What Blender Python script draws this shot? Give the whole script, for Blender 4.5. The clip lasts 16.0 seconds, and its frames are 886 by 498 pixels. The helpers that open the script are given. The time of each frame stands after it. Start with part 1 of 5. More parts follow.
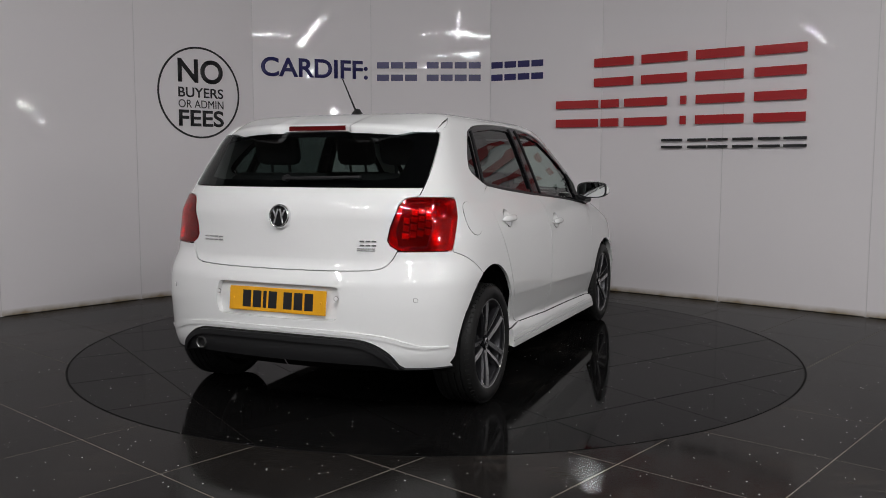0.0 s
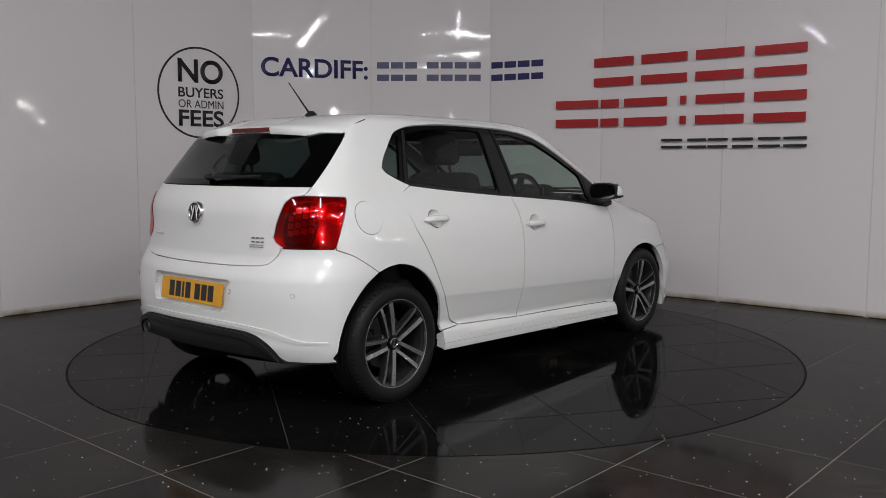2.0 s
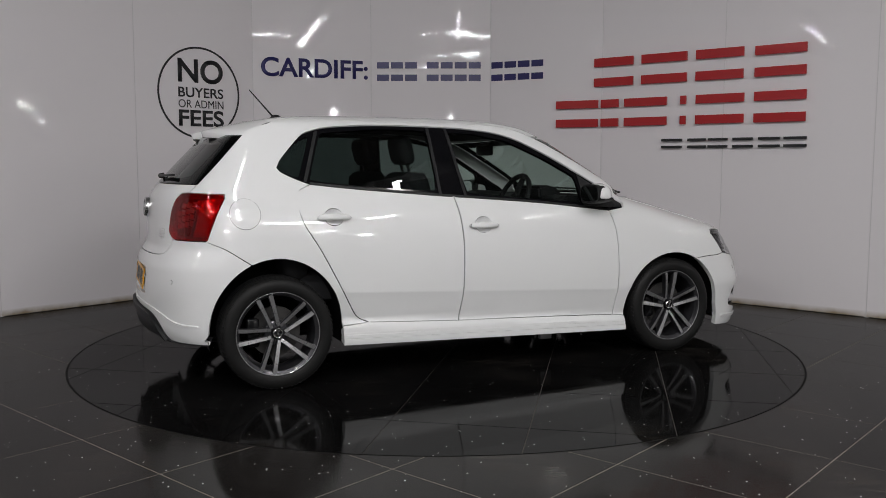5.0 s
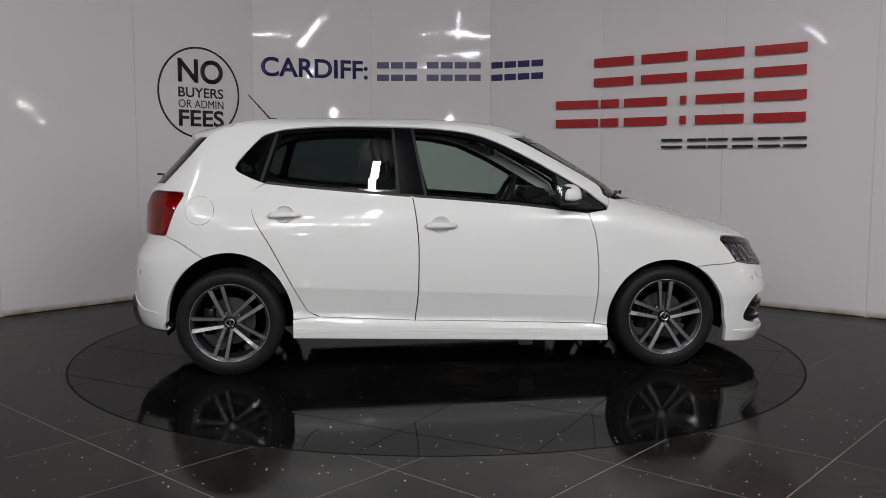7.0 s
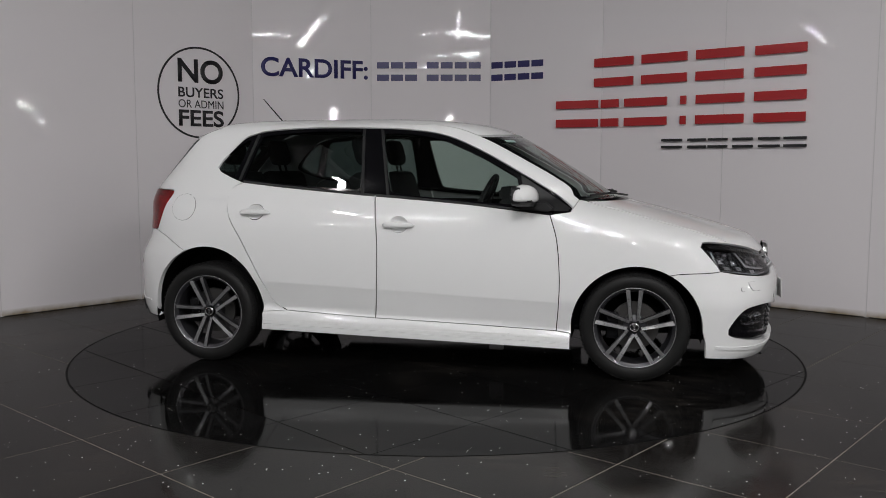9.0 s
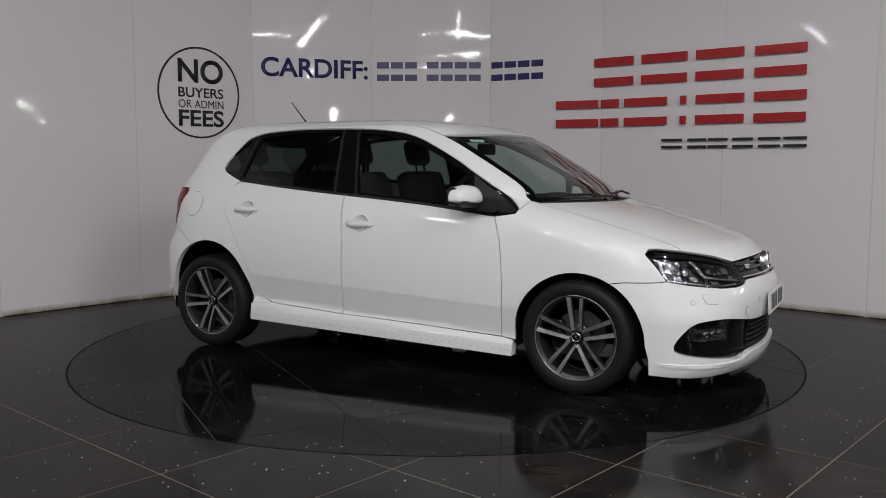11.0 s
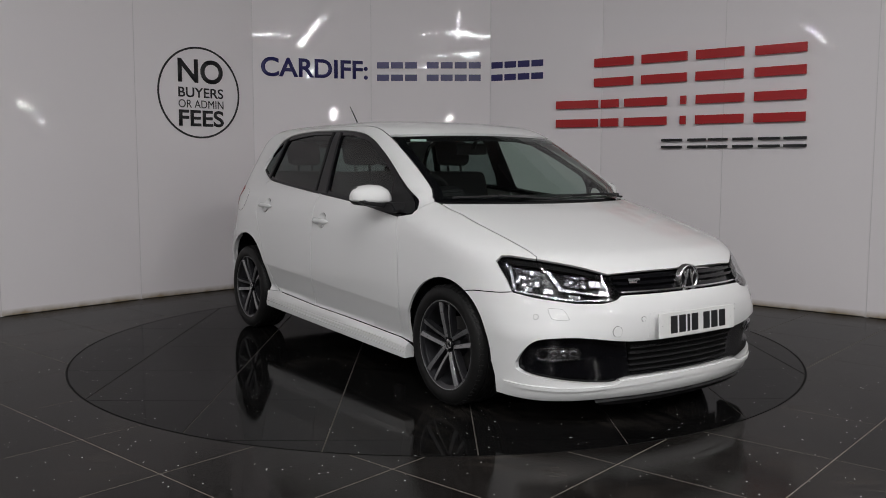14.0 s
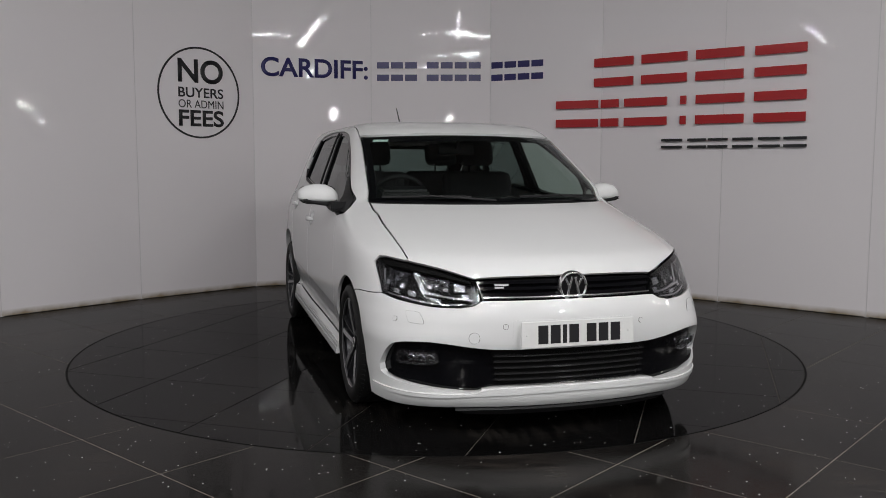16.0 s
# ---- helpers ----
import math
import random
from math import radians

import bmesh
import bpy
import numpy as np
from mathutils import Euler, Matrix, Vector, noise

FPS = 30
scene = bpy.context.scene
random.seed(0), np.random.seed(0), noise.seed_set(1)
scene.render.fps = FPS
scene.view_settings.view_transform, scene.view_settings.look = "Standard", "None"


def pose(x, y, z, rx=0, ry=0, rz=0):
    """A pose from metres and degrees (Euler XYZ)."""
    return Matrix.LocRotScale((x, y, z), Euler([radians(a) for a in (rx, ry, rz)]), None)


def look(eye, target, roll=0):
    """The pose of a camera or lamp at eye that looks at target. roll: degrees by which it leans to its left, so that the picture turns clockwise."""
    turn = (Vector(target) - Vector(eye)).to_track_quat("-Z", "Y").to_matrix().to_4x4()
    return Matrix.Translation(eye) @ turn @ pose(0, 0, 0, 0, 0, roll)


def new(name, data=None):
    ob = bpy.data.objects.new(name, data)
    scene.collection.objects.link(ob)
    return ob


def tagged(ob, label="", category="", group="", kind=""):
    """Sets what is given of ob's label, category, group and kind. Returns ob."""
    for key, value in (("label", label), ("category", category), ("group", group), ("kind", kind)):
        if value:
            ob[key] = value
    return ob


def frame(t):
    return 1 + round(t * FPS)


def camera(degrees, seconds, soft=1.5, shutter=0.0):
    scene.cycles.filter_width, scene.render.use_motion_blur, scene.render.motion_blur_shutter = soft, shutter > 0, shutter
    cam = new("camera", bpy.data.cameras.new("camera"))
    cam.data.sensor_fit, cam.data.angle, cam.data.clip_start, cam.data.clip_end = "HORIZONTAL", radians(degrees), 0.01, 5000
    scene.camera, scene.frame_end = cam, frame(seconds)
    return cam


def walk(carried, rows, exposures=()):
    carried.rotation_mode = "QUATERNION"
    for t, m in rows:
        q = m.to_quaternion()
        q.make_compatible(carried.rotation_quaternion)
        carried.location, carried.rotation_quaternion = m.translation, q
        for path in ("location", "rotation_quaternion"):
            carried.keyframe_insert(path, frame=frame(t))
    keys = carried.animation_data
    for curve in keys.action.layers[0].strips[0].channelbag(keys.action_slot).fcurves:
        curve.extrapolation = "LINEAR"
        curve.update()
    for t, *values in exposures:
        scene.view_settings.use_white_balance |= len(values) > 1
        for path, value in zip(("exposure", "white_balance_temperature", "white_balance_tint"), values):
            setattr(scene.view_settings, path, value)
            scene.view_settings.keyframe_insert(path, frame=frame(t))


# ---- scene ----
cam = camera(54.44, 16.0, soft=0.9)
EYE = (0.0, -5.596, 1.156)
AIM = (EYE[0] + math.sin(radians(0.379)) * math.cos(radians(5.484)),
       EYE[1] + math.cos(radians(0.379)) * math.cos(radians(5.484)),
       EYE[2] - math.sin(radians(5.484)))
walk(cam, [(0.0, look(EYE, AIM, 0.11)), (16.0, look(EYE, AIM, 0.11))], exposures=[(0.0, 0.0), (16.0, 0.0)])

# ---- light: a closed showroom lit by tubes and lamps; its shell shuts the pale world out ----
world = bpy.data.worlds.new("world")
scene.world = world
world.use_nodes = True
world.node_tree.nodes["Background"].inputs["Color"].default_value = (0.75, 0.85, 1.0, 1)
world.node_tree.nodes["Background"].inputs["Strength"].default_value = 0.25


def area(name, m, sx, sy, watts, colour=(1.0, 0.985, 0.985)):
    d = bpy.data.lights.new(name, "AREA")
    d.shape, d.size, d.size_y, d.energy, d.color = "RECTANGLE", sx, sy, watts, colour
    ob = new(name, d)
    ob.matrix_basis = m
    return ob


CEIL = 3.9
# x, y, turn, watts: power balanced per fitting, mostly stronger on the right-hand side
LIGHTS = [(-2.7, -3.6, 0, 38), (0.0, -3.6, 0, 50), (2.7, -3.6, 0, 54), (-2.7, -5.8, 90, 38), (0.0, -5.8, 90, 50), (2.7, -5.8, 90, 60),
          (-5.6, -3.8, 0, 42), (5.6, -3.8, 0, 28), (-0.27, -8.75, 90, 50), (-1.5, -11.1, 90, 50), (6.1, -9.4, 0, 90), (-5.6, -8.8, 90, 26)]
FLOODS = [(6.1, -8.6, 2.42, 30.0), (-0.4, -12.2, 2.45, 30.0)]


# ---- materials ----
def nodes_of(name):
    m = bpy.data.materials.new(name)
    m.use_nodes = True
    return m, m.node_tree.nodes, m.node_tree.links, m.node_tree.nodes["Principled BSDF"]


def plain(name, colour, rough=0.5, metal=0.0, coat=0.0, grain=0.0, scale=60.0, bump=0.0, glow=0.0, spec=0.5):
    """A surface of one paint or stuff, with a grain in its tone and a fine relief."""
    m, n, l, b = nodes_of(name)
    b.inputs["Base Color"].default_value = (*colour, 1)
    b.inputs["Roughness"].default_value = rough
    b.inputs["Metallic"].default_value = metal
    b.inputs["Coat Weight"].default_value = coat
    b.inputs["Specular IOR Level"].default_value = spec
    b.inputs["Coat Roughness"].default_value = 0.03
    if glow:
        b.inputs["Emission Color"].default_value = (*colour, 1)
        b.inputs["Emission Strength"].default_value = glow
    if grain or bump:
        co = n.new("ShaderNodeTexCoord")
        no = n.new("ShaderNodeTexNoise")
        no.inputs["Scale"].default_value, no.inputs["Detail"].default_value = scale, 6
        l.new(co.outputs["Object"], no.inputs["Vector"])
        if grain:
            r = n.new("ShaderNodeMapRange")
            r.inputs["To Min"].default_value, r.inputs["To Max"].default_value = 1 - grain, 1 + grain
            l.new(no.outputs["Fac"], r.inputs["Value"])
            v = n.new("ShaderNodeVectorMath")
            v.operation = "SCALE"
            v.inputs[0].default_value = colour
            l.new(r.outputs["Result"], v.inputs["Scale"])
            l.new(v.outputs["Vector"], b.inputs["Base Color"])
            q = n.new("ShaderNodeMapRange")
            q.inputs["To Min"].default_value, q.inputs["To Max"].default_value = max(rough - grain * 0.3, 0.02), rough + grain * 0.3
            l.new(no.outputs["Fac"], q.inputs["Value"])
            l.new(q.outputs["Result"], b.inputs["Roughness"])
        if bump:
            u = n.new("ShaderNodeBump")
            u.inputs["Strength"].default_value, u.inputs["Distance"].default_value = bump, 0.002
            l.new(no.outputs["Fac"], u.inputs["Height"])
            l.new(u.outputs["Normal"], b.inputs["Normal"])
    return m


def wall_panel_material():
    """Gloss white sheet, slightly wavy, with a yellowed dirty foot and faint marks."""
    m, n, l, b = nodes_of("gloss_wall_sheet")
    co = n.new("ShaderNodeTexCoord")
    big = n.new("ShaderNodeTexNoise")
    big.inputs["Scale"].default_value = 1.3
    l.new(co.outputs["Object"], big.inputs["Vector"])
    fine = n.new("ShaderNodeTexNoise")
    fine.inputs["Scale"].default_value, fine.inputs["Detail"].default_value = 9, 8
    l.new(co.outputs["Object"], fine.inputs["Vector"])
    sep = n.new("ShaderNodeSeparateXYZ")
    l.new(co.outputs["Object"], sep.inputs["Vector"])
    foot = n.new("ShaderNodeMapRange")  # splash dirt on the lowest hand's width
    foot.inputs["From Min"].default_value, foot.inputs["From Max"].default_value = 0.0, 0.055
    foot.inputs["To Min"].default_value, foot.inputs["To Max"].default_value = 2.0, 0.0
    l.new(sep.outputs["Z"], foot.inputs["Value"])
    mul = n.new("ShaderNodeMath")
    mul.operation = "MULTIPLY"
    l.new(foot.outputs["Result"], mul.inputs[0])
    l.new(fine.outputs["Fac"], mul.inputs[1])
    mix = n.new("ShaderNodeMixRGB")
    mix.inputs["Color1"].default_value, mix.inputs["Color2"].default_value = (0.815, 0.785, 0.803, 1), (0.30, 0.24, 0.16, 1)
    l.new(mul.outputs["Value"], mix.inputs["Fac"])
    l.new(mix.outputs["Color"], b.inputs["Base Color"])
    b.inputs["Roughness"].default_value = 0.015
    b.inputs["Specular IOR Level"].default_value = 0.12
    u = n.new("ShaderNodeBump")
    u.inputs["Strength"].default_value, u.inputs["Distance"].default_value = 0.5, 0.010
    l.new(big.outputs["Fac"], u.inputs["Height"])
    l.new(u.outputs["Normal"], b.inputs["Normal"])
    return m


def floor_material(name, dust=(0.003, 0.003, 0.003), dried=(0.020, 0.018, 0.016), polish=0.54, rough=(0.03, 0.13)):
    """Polished black tile with mirror flecks, dull scuffs and dried water marks."""
    m, n, l, b = nodes_of(name)
    co = n.new("ShaderNodeTexCoord")
    smear = n.new("ShaderNodeTexNoise")
    smear.inputs["Scale"].default_value, smear.inputs["Detail"].default_value = 2.2, 9
    l.new(co.outputs["Object"], smear.inputs["Vector"])
    info = n.new("ShaderNodeObjectInfo")
    r = n.new("ShaderNodeMapRange")
    r.inputs["From Min"].default_value, r.inputs["From Max"].default_value = 0.35, 0.75
    r.inputs["To Min"].default_value, r.inputs["To Max"].default_value = rough
    l.new(smear.outputs["Fac"], r.inputs["Value"])
    b.inputs["Specular IOR Level"].default_value = 0.0
    b.inputs["Roughness"].default_value = 0.6
    gl, fr, ml, mx = n.new("ShaderNodeBsdfGlossy"), n.new("ShaderNodeFresnel"), n.new("ShaderNodeMath"), n.new("ShaderNodeMixShader")
    fr.inputs["IOR"].default_value = 1.42
    ml.operation, ml.inputs[1].default_value = "MULTIPLY", polish  # a worn polish mirrors about half
    l.new(r.outputs["Result"], gl.inputs["Roughness"])
    l.new(fr.outputs["Fac"], ml.inputs[0])
    l.new(ml.outputs["Value"], mx.inputs["Fac"])
    l.new(b.outputs["BSDF"], mx.inputs[1])
    l.new(gl.outputs["BSDF"], mx.inputs[2])
    l.new(mx.outputs["Shader"], n["Material Output"].inputs["Surface"])
    vor = n.new("ShaderNodeTexVoronoi")
    vor.inputs["Scale"].default_value = 34
    l.new(co.outputs["Object"], vor.inputs["Vector"])
    dot = n.new("ShaderNodeMath")
    dot.operation, dot.inputs[1].default_value = "LESS_THAN", 0.10
    l.new(vor.outputs["Distance"], dot.inputs[0])
    pick = n.new("ShaderNodeSeparateColor")
    l.new(vor.outputs["Color"], pick.inputs["Color"])
    rare = n.new("ShaderNodeMath")
    rare.operation, rare.inputs[1].default_value = "GREATER_THAN", 0.80
    l.new(pick.outputs["Red"], rare.inputs[0])
    fleck = n.new("ShaderNodeMath")
    fleck.operation = "MULTIPLY"
    l.new(dot.outputs["Value"], fleck.inputs[0])
    l.new(rare.outputs["Value"], fleck.inputs[1])
    tone = n.new("ShaderNodeMapRange")
    tone.inputs["To Min"].default_value, tone.inputs["To Max"].default_value = 0.25, 1.9
    l.new(smear.outputs["Fac"], tone.inputs["Value"])
    vary = n.new("ShaderNodeMath")
    vary.operation = "MULTIPLY_ADD"
    vary.inputs[1].default_value = 0.6
    l.new(info.outputs["Random"], vary.inputs[0])
    l.new(tone.outputs["Result"], vary.inputs[2])
    streak = n.new("ShaderNodeTexNoise")
    streak.inputs["Scale"].default_value, streak.inputs["Detail"].default_value = 14, 10
    mp = n.new("ShaderNodeMapping")
    mp.inputs["Scale"].default_value = (0.35, 1.6, 1.0)
    l.new(co.outputs["Object"], mp.inputs["Vector"])
    l.new(mp.outputs["Vector"], streak.inputs["Vector"])
    patch = n.new("ShaderNodeTexNoise")
    patch.inputs["Scale"].default_value, patch.inputs["Detail"].default_value = 0.9, 3
    l.new(co.outputs["Object"], patch.inputs["Vector"])
    pr = n.new("ShaderNodeMapRange")
    pr.inputs["From Min"].default_value, pr.inputs["From Max"].default_value = 0.52, 0.66
    l.new(patch.outputs["Fac"], pr.inputs["Value"])
    sr = n.new("ShaderNodeMapRange")
    sr.inputs["From Min"].default_value, sr.inputs["From Max"].default_value = 0.40, 0.60
    l.new(streak.outputs["Fac"], sr.inputs["Value"])
    dm = n.new("ShaderNodeMath")
    dm.operation = "MULTIPLY"
    l.new(pr.outputs["Result"], dm.inputs[0])
    l.new(sr.outputs["Result"], dm.inputs[1])
    dry = n.new("ShaderNodeMixRGB")
    dry.inputs["Color2"].default_value = (*dried, 1)
    l.new(dm.outputs["Value"], dry.inputs["Fac"])
    film = n.new("ShaderNodeVectorMath")  # the thin film of dust on each tile
    film.operation, film.inputs[0].default_value = "SCALE", dust
    l.new(vary.outputs["Value"], film.inputs["Scale"])
    l.new(film.outputs["Vector"], dry.inputs["Color1"])
    mix = n.new("ShaderNodeMixRGB")
    mix.inputs["Color2"].default_value = (0.9, 0.9, 0.9, 1)
    l.new(fleck.outputs["Value"], mix.inputs["Fac"])
    l.new(dry.outputs["Color"], mix.inputs["Color1"])
    l.new(mix.outputs["Color"], b.inputs["Base Color"])
    return m


def glass_material(name, tint, rough=0.0):
    """Thin tinted car glass: it lets tinted light through and mirrors by its angle."""
    m, n, l, b = nodes_of(name)
    n.remove(b)
    tr, gl, lw, mx = n.new("ShaderNodeBsdfTransparent"), n.new("ShaderNodeBsdfGlossy"), n.new("ShaderNodeLayerWeight"), n.new("ShaderNodeMixShader")
    pw, fr = n.new("ShaderNodeMath"), n.new("ShaderNodeMath")
    pw.operation, pw.inputs[1].default_value = "POWER", 5.0
    fr.operation, fr.inputs[1].default_value, fr.inputs[2].default_value = "MULTIPLY_ADD", 0.95, 0.05
    lw.inputs["Blend"].default_value = 0.5
    l.new(lw.outputs["Facing"], pw.inputs[0])
    l.new(pw.outputs["Value"], fr.inputs[0])
    tr.inputs["Color"].default_value = (*tint, 1)
    gl.inputs["Roughness"].default_value = rough
    l.new(fr.outputs["Value"], mx.inputs["Fac"])
    l.new(tr.outputs["BSDF"], mx.inputs[1])
    l.new(gl.outputs["BSDF"], mx.inputs[2])
    l.new(mx.outputs["Shader"], n["Material Output"].inputs["Surface"])
    return m


WALL_M = wall_panel_material()
TILE_M = floor_material("polished_black_tile", (0.0034, 0.0033, 0.0033), polish=0.47)
DUSTY_TILE_M = floor_material("dusty_black_tile", (0.0098, 0.0088, 0.0082), (0.046, 0.039, 0.034), polish=0.57, rough=(0.07, 0.26))
GROUT_M = plain("tile_grout", (0.20, 0.175, 0.15), 0.8, grain=0.3, scale=30)
GAP_M = plain("black_gap", (0.004, 0.004, 0.004), 0.7, spec=0.1, grain=0.2)
STRIP_M = plain("wall_joint_strip", (0.70, 0.68, 0.69), 0.35, grain=0.08)
CEIL_M = plain("dark_ceiling", (0.16, 0.155, 0.15), 0.8, grain=0.15, scale=4)
REAR_M = plain("plain_rear_wall", (0.42, 0.42, 0.43), 0.6, grain=0.1, scale=3)
PAINT = plain("white_car_paint", (0.77, 0.775, 0.775), 0.5, spec=0.3, coat=1.0, grain=0.012, scale=4)
RED_M = plain("red_acrylic", (0.42, 0.012, 0.016), 0.3, grain=0.05)
BLACK_GLOSS = plain("gloss_black", (0.004, 0.004, 0.005), 0.08, spec=0.3, grain=0.05)
BLACK_TRIM = plain("black_plastic", (0.014, 0.014, 0.015), 0.5, spec=0.3, grain=0.12, scale=200, bump=0.2)
# black slats in grey metal: their ceiling highlights are put into the colour
SLAT_M = plain("highlight_grey_slat", (0.10, 0.10, 0.105), 0.18, 0.8, grain=0.05)
NAVY_M = plain("navy_vinyl", (0.018, 0.016, 0.11), 0.4, grain=0.05)
INK_M = plain("black_vinyl", (0.012, 0.012, 0.014), 0.4, grain=0.05)
CHROME = plain("chrome", (0.82, 0.82, 0.83), 0.22, 1.0, grain=0.02)
ALLOY = plain("grey_wheel_lacquer", (0.22, 0.22, 0.225), 0.28, 0.4, coat=0.7, grain=0.08, scale=80)
ALLOY_DARK = plain("dark_grey_wheel_paint", (0.045, 0.045, 0.05), 0.3, 0.6, coat=0.4, grain=0.06)
TYRE_M = plain("tyre_rubber", (0.011, 0.011, 0.011), 0.5, spec=0.18, grain=0.2, scale=40, bump=0.3)
GLASS = glass_material("car_glass", (0.62, 0.71, 0.67))
PRIVACY = glass_material("dark_rear_glass", (0.19, 0.235, 0.225))
CABIN = plain("dark_cabin_trim", (0.012, 0.012, 0.013), 0.5, spec=0.2, grain=0.15, scale=120, bump=0.2)
SEAT_M = plain("black_seat_cloth", (0.022, 0.022, 0.024), 0.9, grain=0.25, scale=300, bump=0.4)


# ---- mesh helpers ----
def part(name, bm, material, parent=None, label="", smooth=False, angle=None):
    """Links a bmesh as one mesh object, under a thing or a part."""
    me = bpy.data.meshes.new(name)
    bm.normal_update()
    if smooth:
        for f in bm.faces:
            f.smooth = True
        if angle:
            for e in bm.edges:
                if len(e.link_faces) == 2 and e.calc_face_angle(0) > radians(angle):
                    e.smooth = False
    bm.to_mesh(me)
    bm.free()
    me.materials.append(material)
    ob = new(name, me)
    if parent:
        ob.parent = parent
    if label:
        ob["label"] = label
    return ob


def thing(name, label, category, m=None, group="", kind=""):
    ob = new(name)
    ob.empty_display_size = 0.1
    if m is not None:
        ob.matrix_basis = m
    return tagged(ob, label, category, group, kind)


def box(bm, x0, x1, y0, y1, z0, z1, bevel=0.0, m=None):
    vs = [bm.verts.new(p) for p in ((x0, y0, z0), (x1, y0, z0), (x1, y1, z0), (x0, y1, z0), (x0, y0, z1), (x1, y0, z1), (x1, y1, z1), (x0, y1, z1))]
    fs = [bm.faces.new([vs[i] for i in q]) for q in ((3, 2, 1, 0), (4, 5, 6, 7), (0, 1, 5, 4), (1, 2, 6, 5), (2, 3, 7, 6), (3, 0, 4, 7))]
    geo = vs
    if bevel:
        es = list({e for f in fs for e in f.edges})
        r = bmesh.ops.bevel(bm, geom=es, offset=bevel, segments=2, affect="EDGES", profile=0.5)
        geo = list({v for f in r["faces"] for v in f.verts} | {v for v in vs if v.is_valid})
    if m is not None:
        bmesh.ops.transform(bm, matrix=m, verts=[v for v in geo if v.is_valid])
    return geo


def prism(bm, pts, y0, y1, axis="y", m=None):
    """A flat outline with depth: pts in the two other axes."""
    def at(p, d):
        return {"y": (p[0], d, p[1]), "x": (d, p[0], p[1]), "z": (p[0], p[1], d)}[axis]
    a = [bm.verts.new(at(p, y0)) for p in pts]
    b = [bm.verts.new(at(p, y1)) for p in pts]
    k = len(pts)
    bm.faces.new(a)
    bm.faces.new(b[::-1])
    for i in range(k):
        bm.faces.new((a[i], b[i], b[(i + 1) % k], a[(i + 1) % k]))
    bmesh.ops.recalc_face_normals(bm, faces=bm.faces)
    if m is not None:
        bmesh.ops.transform(bm, matrix=m, verts=a + b)
    return a + b


def lathe(bm, profile, steps, axis="y", close=False, m=None):
    """Turns (radius, along) pairs about an axis."""
    rings = []
    for i in range(steps):
        c, s = math.cos(2 * math.pi * i / steps), math.sin(2 * math.pi * i / steps)
        ring = []
        for r, h in profile:
            p = {"y": (r * c, h, r * s), "z": (r * c, r * s, h), "x": (h, r * c, r * s)}[axis]
            ring.append(bm.verts.new(p))
        rings.append(ring)
    k = len(profile)
    for i in range(steps):
        a, b = rings[i], rings[(i + 1) % steps]
        for j in range(k if close else k - 1):
            j2 = (j + 1) % k
            bm.faces.new((a[j], a[j2], b[j2], b[j]))
    bmesh.ops.remove_doubles(bm, verts=[v for r in rings for v in r], dist=1e-6)
    bmesh.ops.recalc_face_normals(bm, faces=bm.faces)
    if m is not None:
        bmesh.ops.transform(bm, matrix=m, verts=bm.verts)


# ---- the place: wall of flat sheets set in a bow, tiled floor, ceiling ----
SEAMS = [(-5.66, -1.69), (-4.88, -0.82), (-4.11, 0.06), (-3.34, 0.95), (-2.57, 1.834), (-1.741, 2.652), (-0.655, 3.03), (0.52, 3.0), (1.52, 2.455),
         (2.414, 1.736), (3.313, 0.96), (4.18, 0.18), (5.05, -0.6)]
WALL_H = 3.4


def wall_frame(i):
    """The pose of sheet i: its left foot, x along the sheet, y out to the room."""
    a, b = Vector(SEAMS[i]), Vector(SEAMS[i + 1])
    d = (b - a)
    return pose(a.x, a.y, 0, 0, 0, math.degrees(math.atan2(d.y, d.x))), d.length


wall = thing("wall_north", "bowed showroom wall of gloss white sheets with dirty feet", "wall", kind="structure")
for i in range(len(SEAMS) - 1):
    m, w = wall_frame(i)
    bm = bmesh.new()
    box(bm, 0.0025, w - 0.0025, 0.0, 0.02, 0.004, WALL_H, 0.0012)
    ob = part("panel", bm, WALL_M, wall)
    ob.matrix_basis = m
    bm = bmesh.new()
    box(bm, -0.018, 0.018, 0.004, 0.03, 0.0, WALL_H)
    prism(bm, [(-0.002, -0.0025), (0.002, -0.0025), (0.0023, 0.002), (-0.0023, 0.002)], 0.03, WALL_H, "z")
    ob = part("joint_strip", bm, STRIP_M, wall)
    ob.matrix_basis = m
bm = bmesh.new()
for i in range(len(SEAMS) - 1):
    m, w = wall_frame(i)
    box(bm, -0.03, w + 0.03, 0.035, 0.16, 0.0, WALL_H + 0.9, 0, m)
part("backing", bm, REAR_M, wall)

# rear half of the hall, behind and beside the way of view
bm = bmesh.new()
for x0, x1, y0, y1 in ((-7.5, -7.3, -14.2, -1.3), (7.3, 7.5, -14.2, -1.3), (-7.5, 7.5, -14.4, -14.2), (-7.5, -5.5, -1.5, -1.3), (5.0, 7.5, -0.62, -0.42), (7.3, 7.5, -1.5, -0.4)):
    box(bm, x0, x1, y0, y1, 0, CEIL)
tagged(part("wall_south", bm, REAR_M), "plain grey hall walls", "wall", kind="structure")
bm = bmesh.new()
box(bm, -7.6, 7.6, -14.5, 3.6, CEIL, CEIL + 0.1)
tagged(part("ceiling", bm, CEIL_M), "dark hall ceiling", "ceiling", kind="structure")



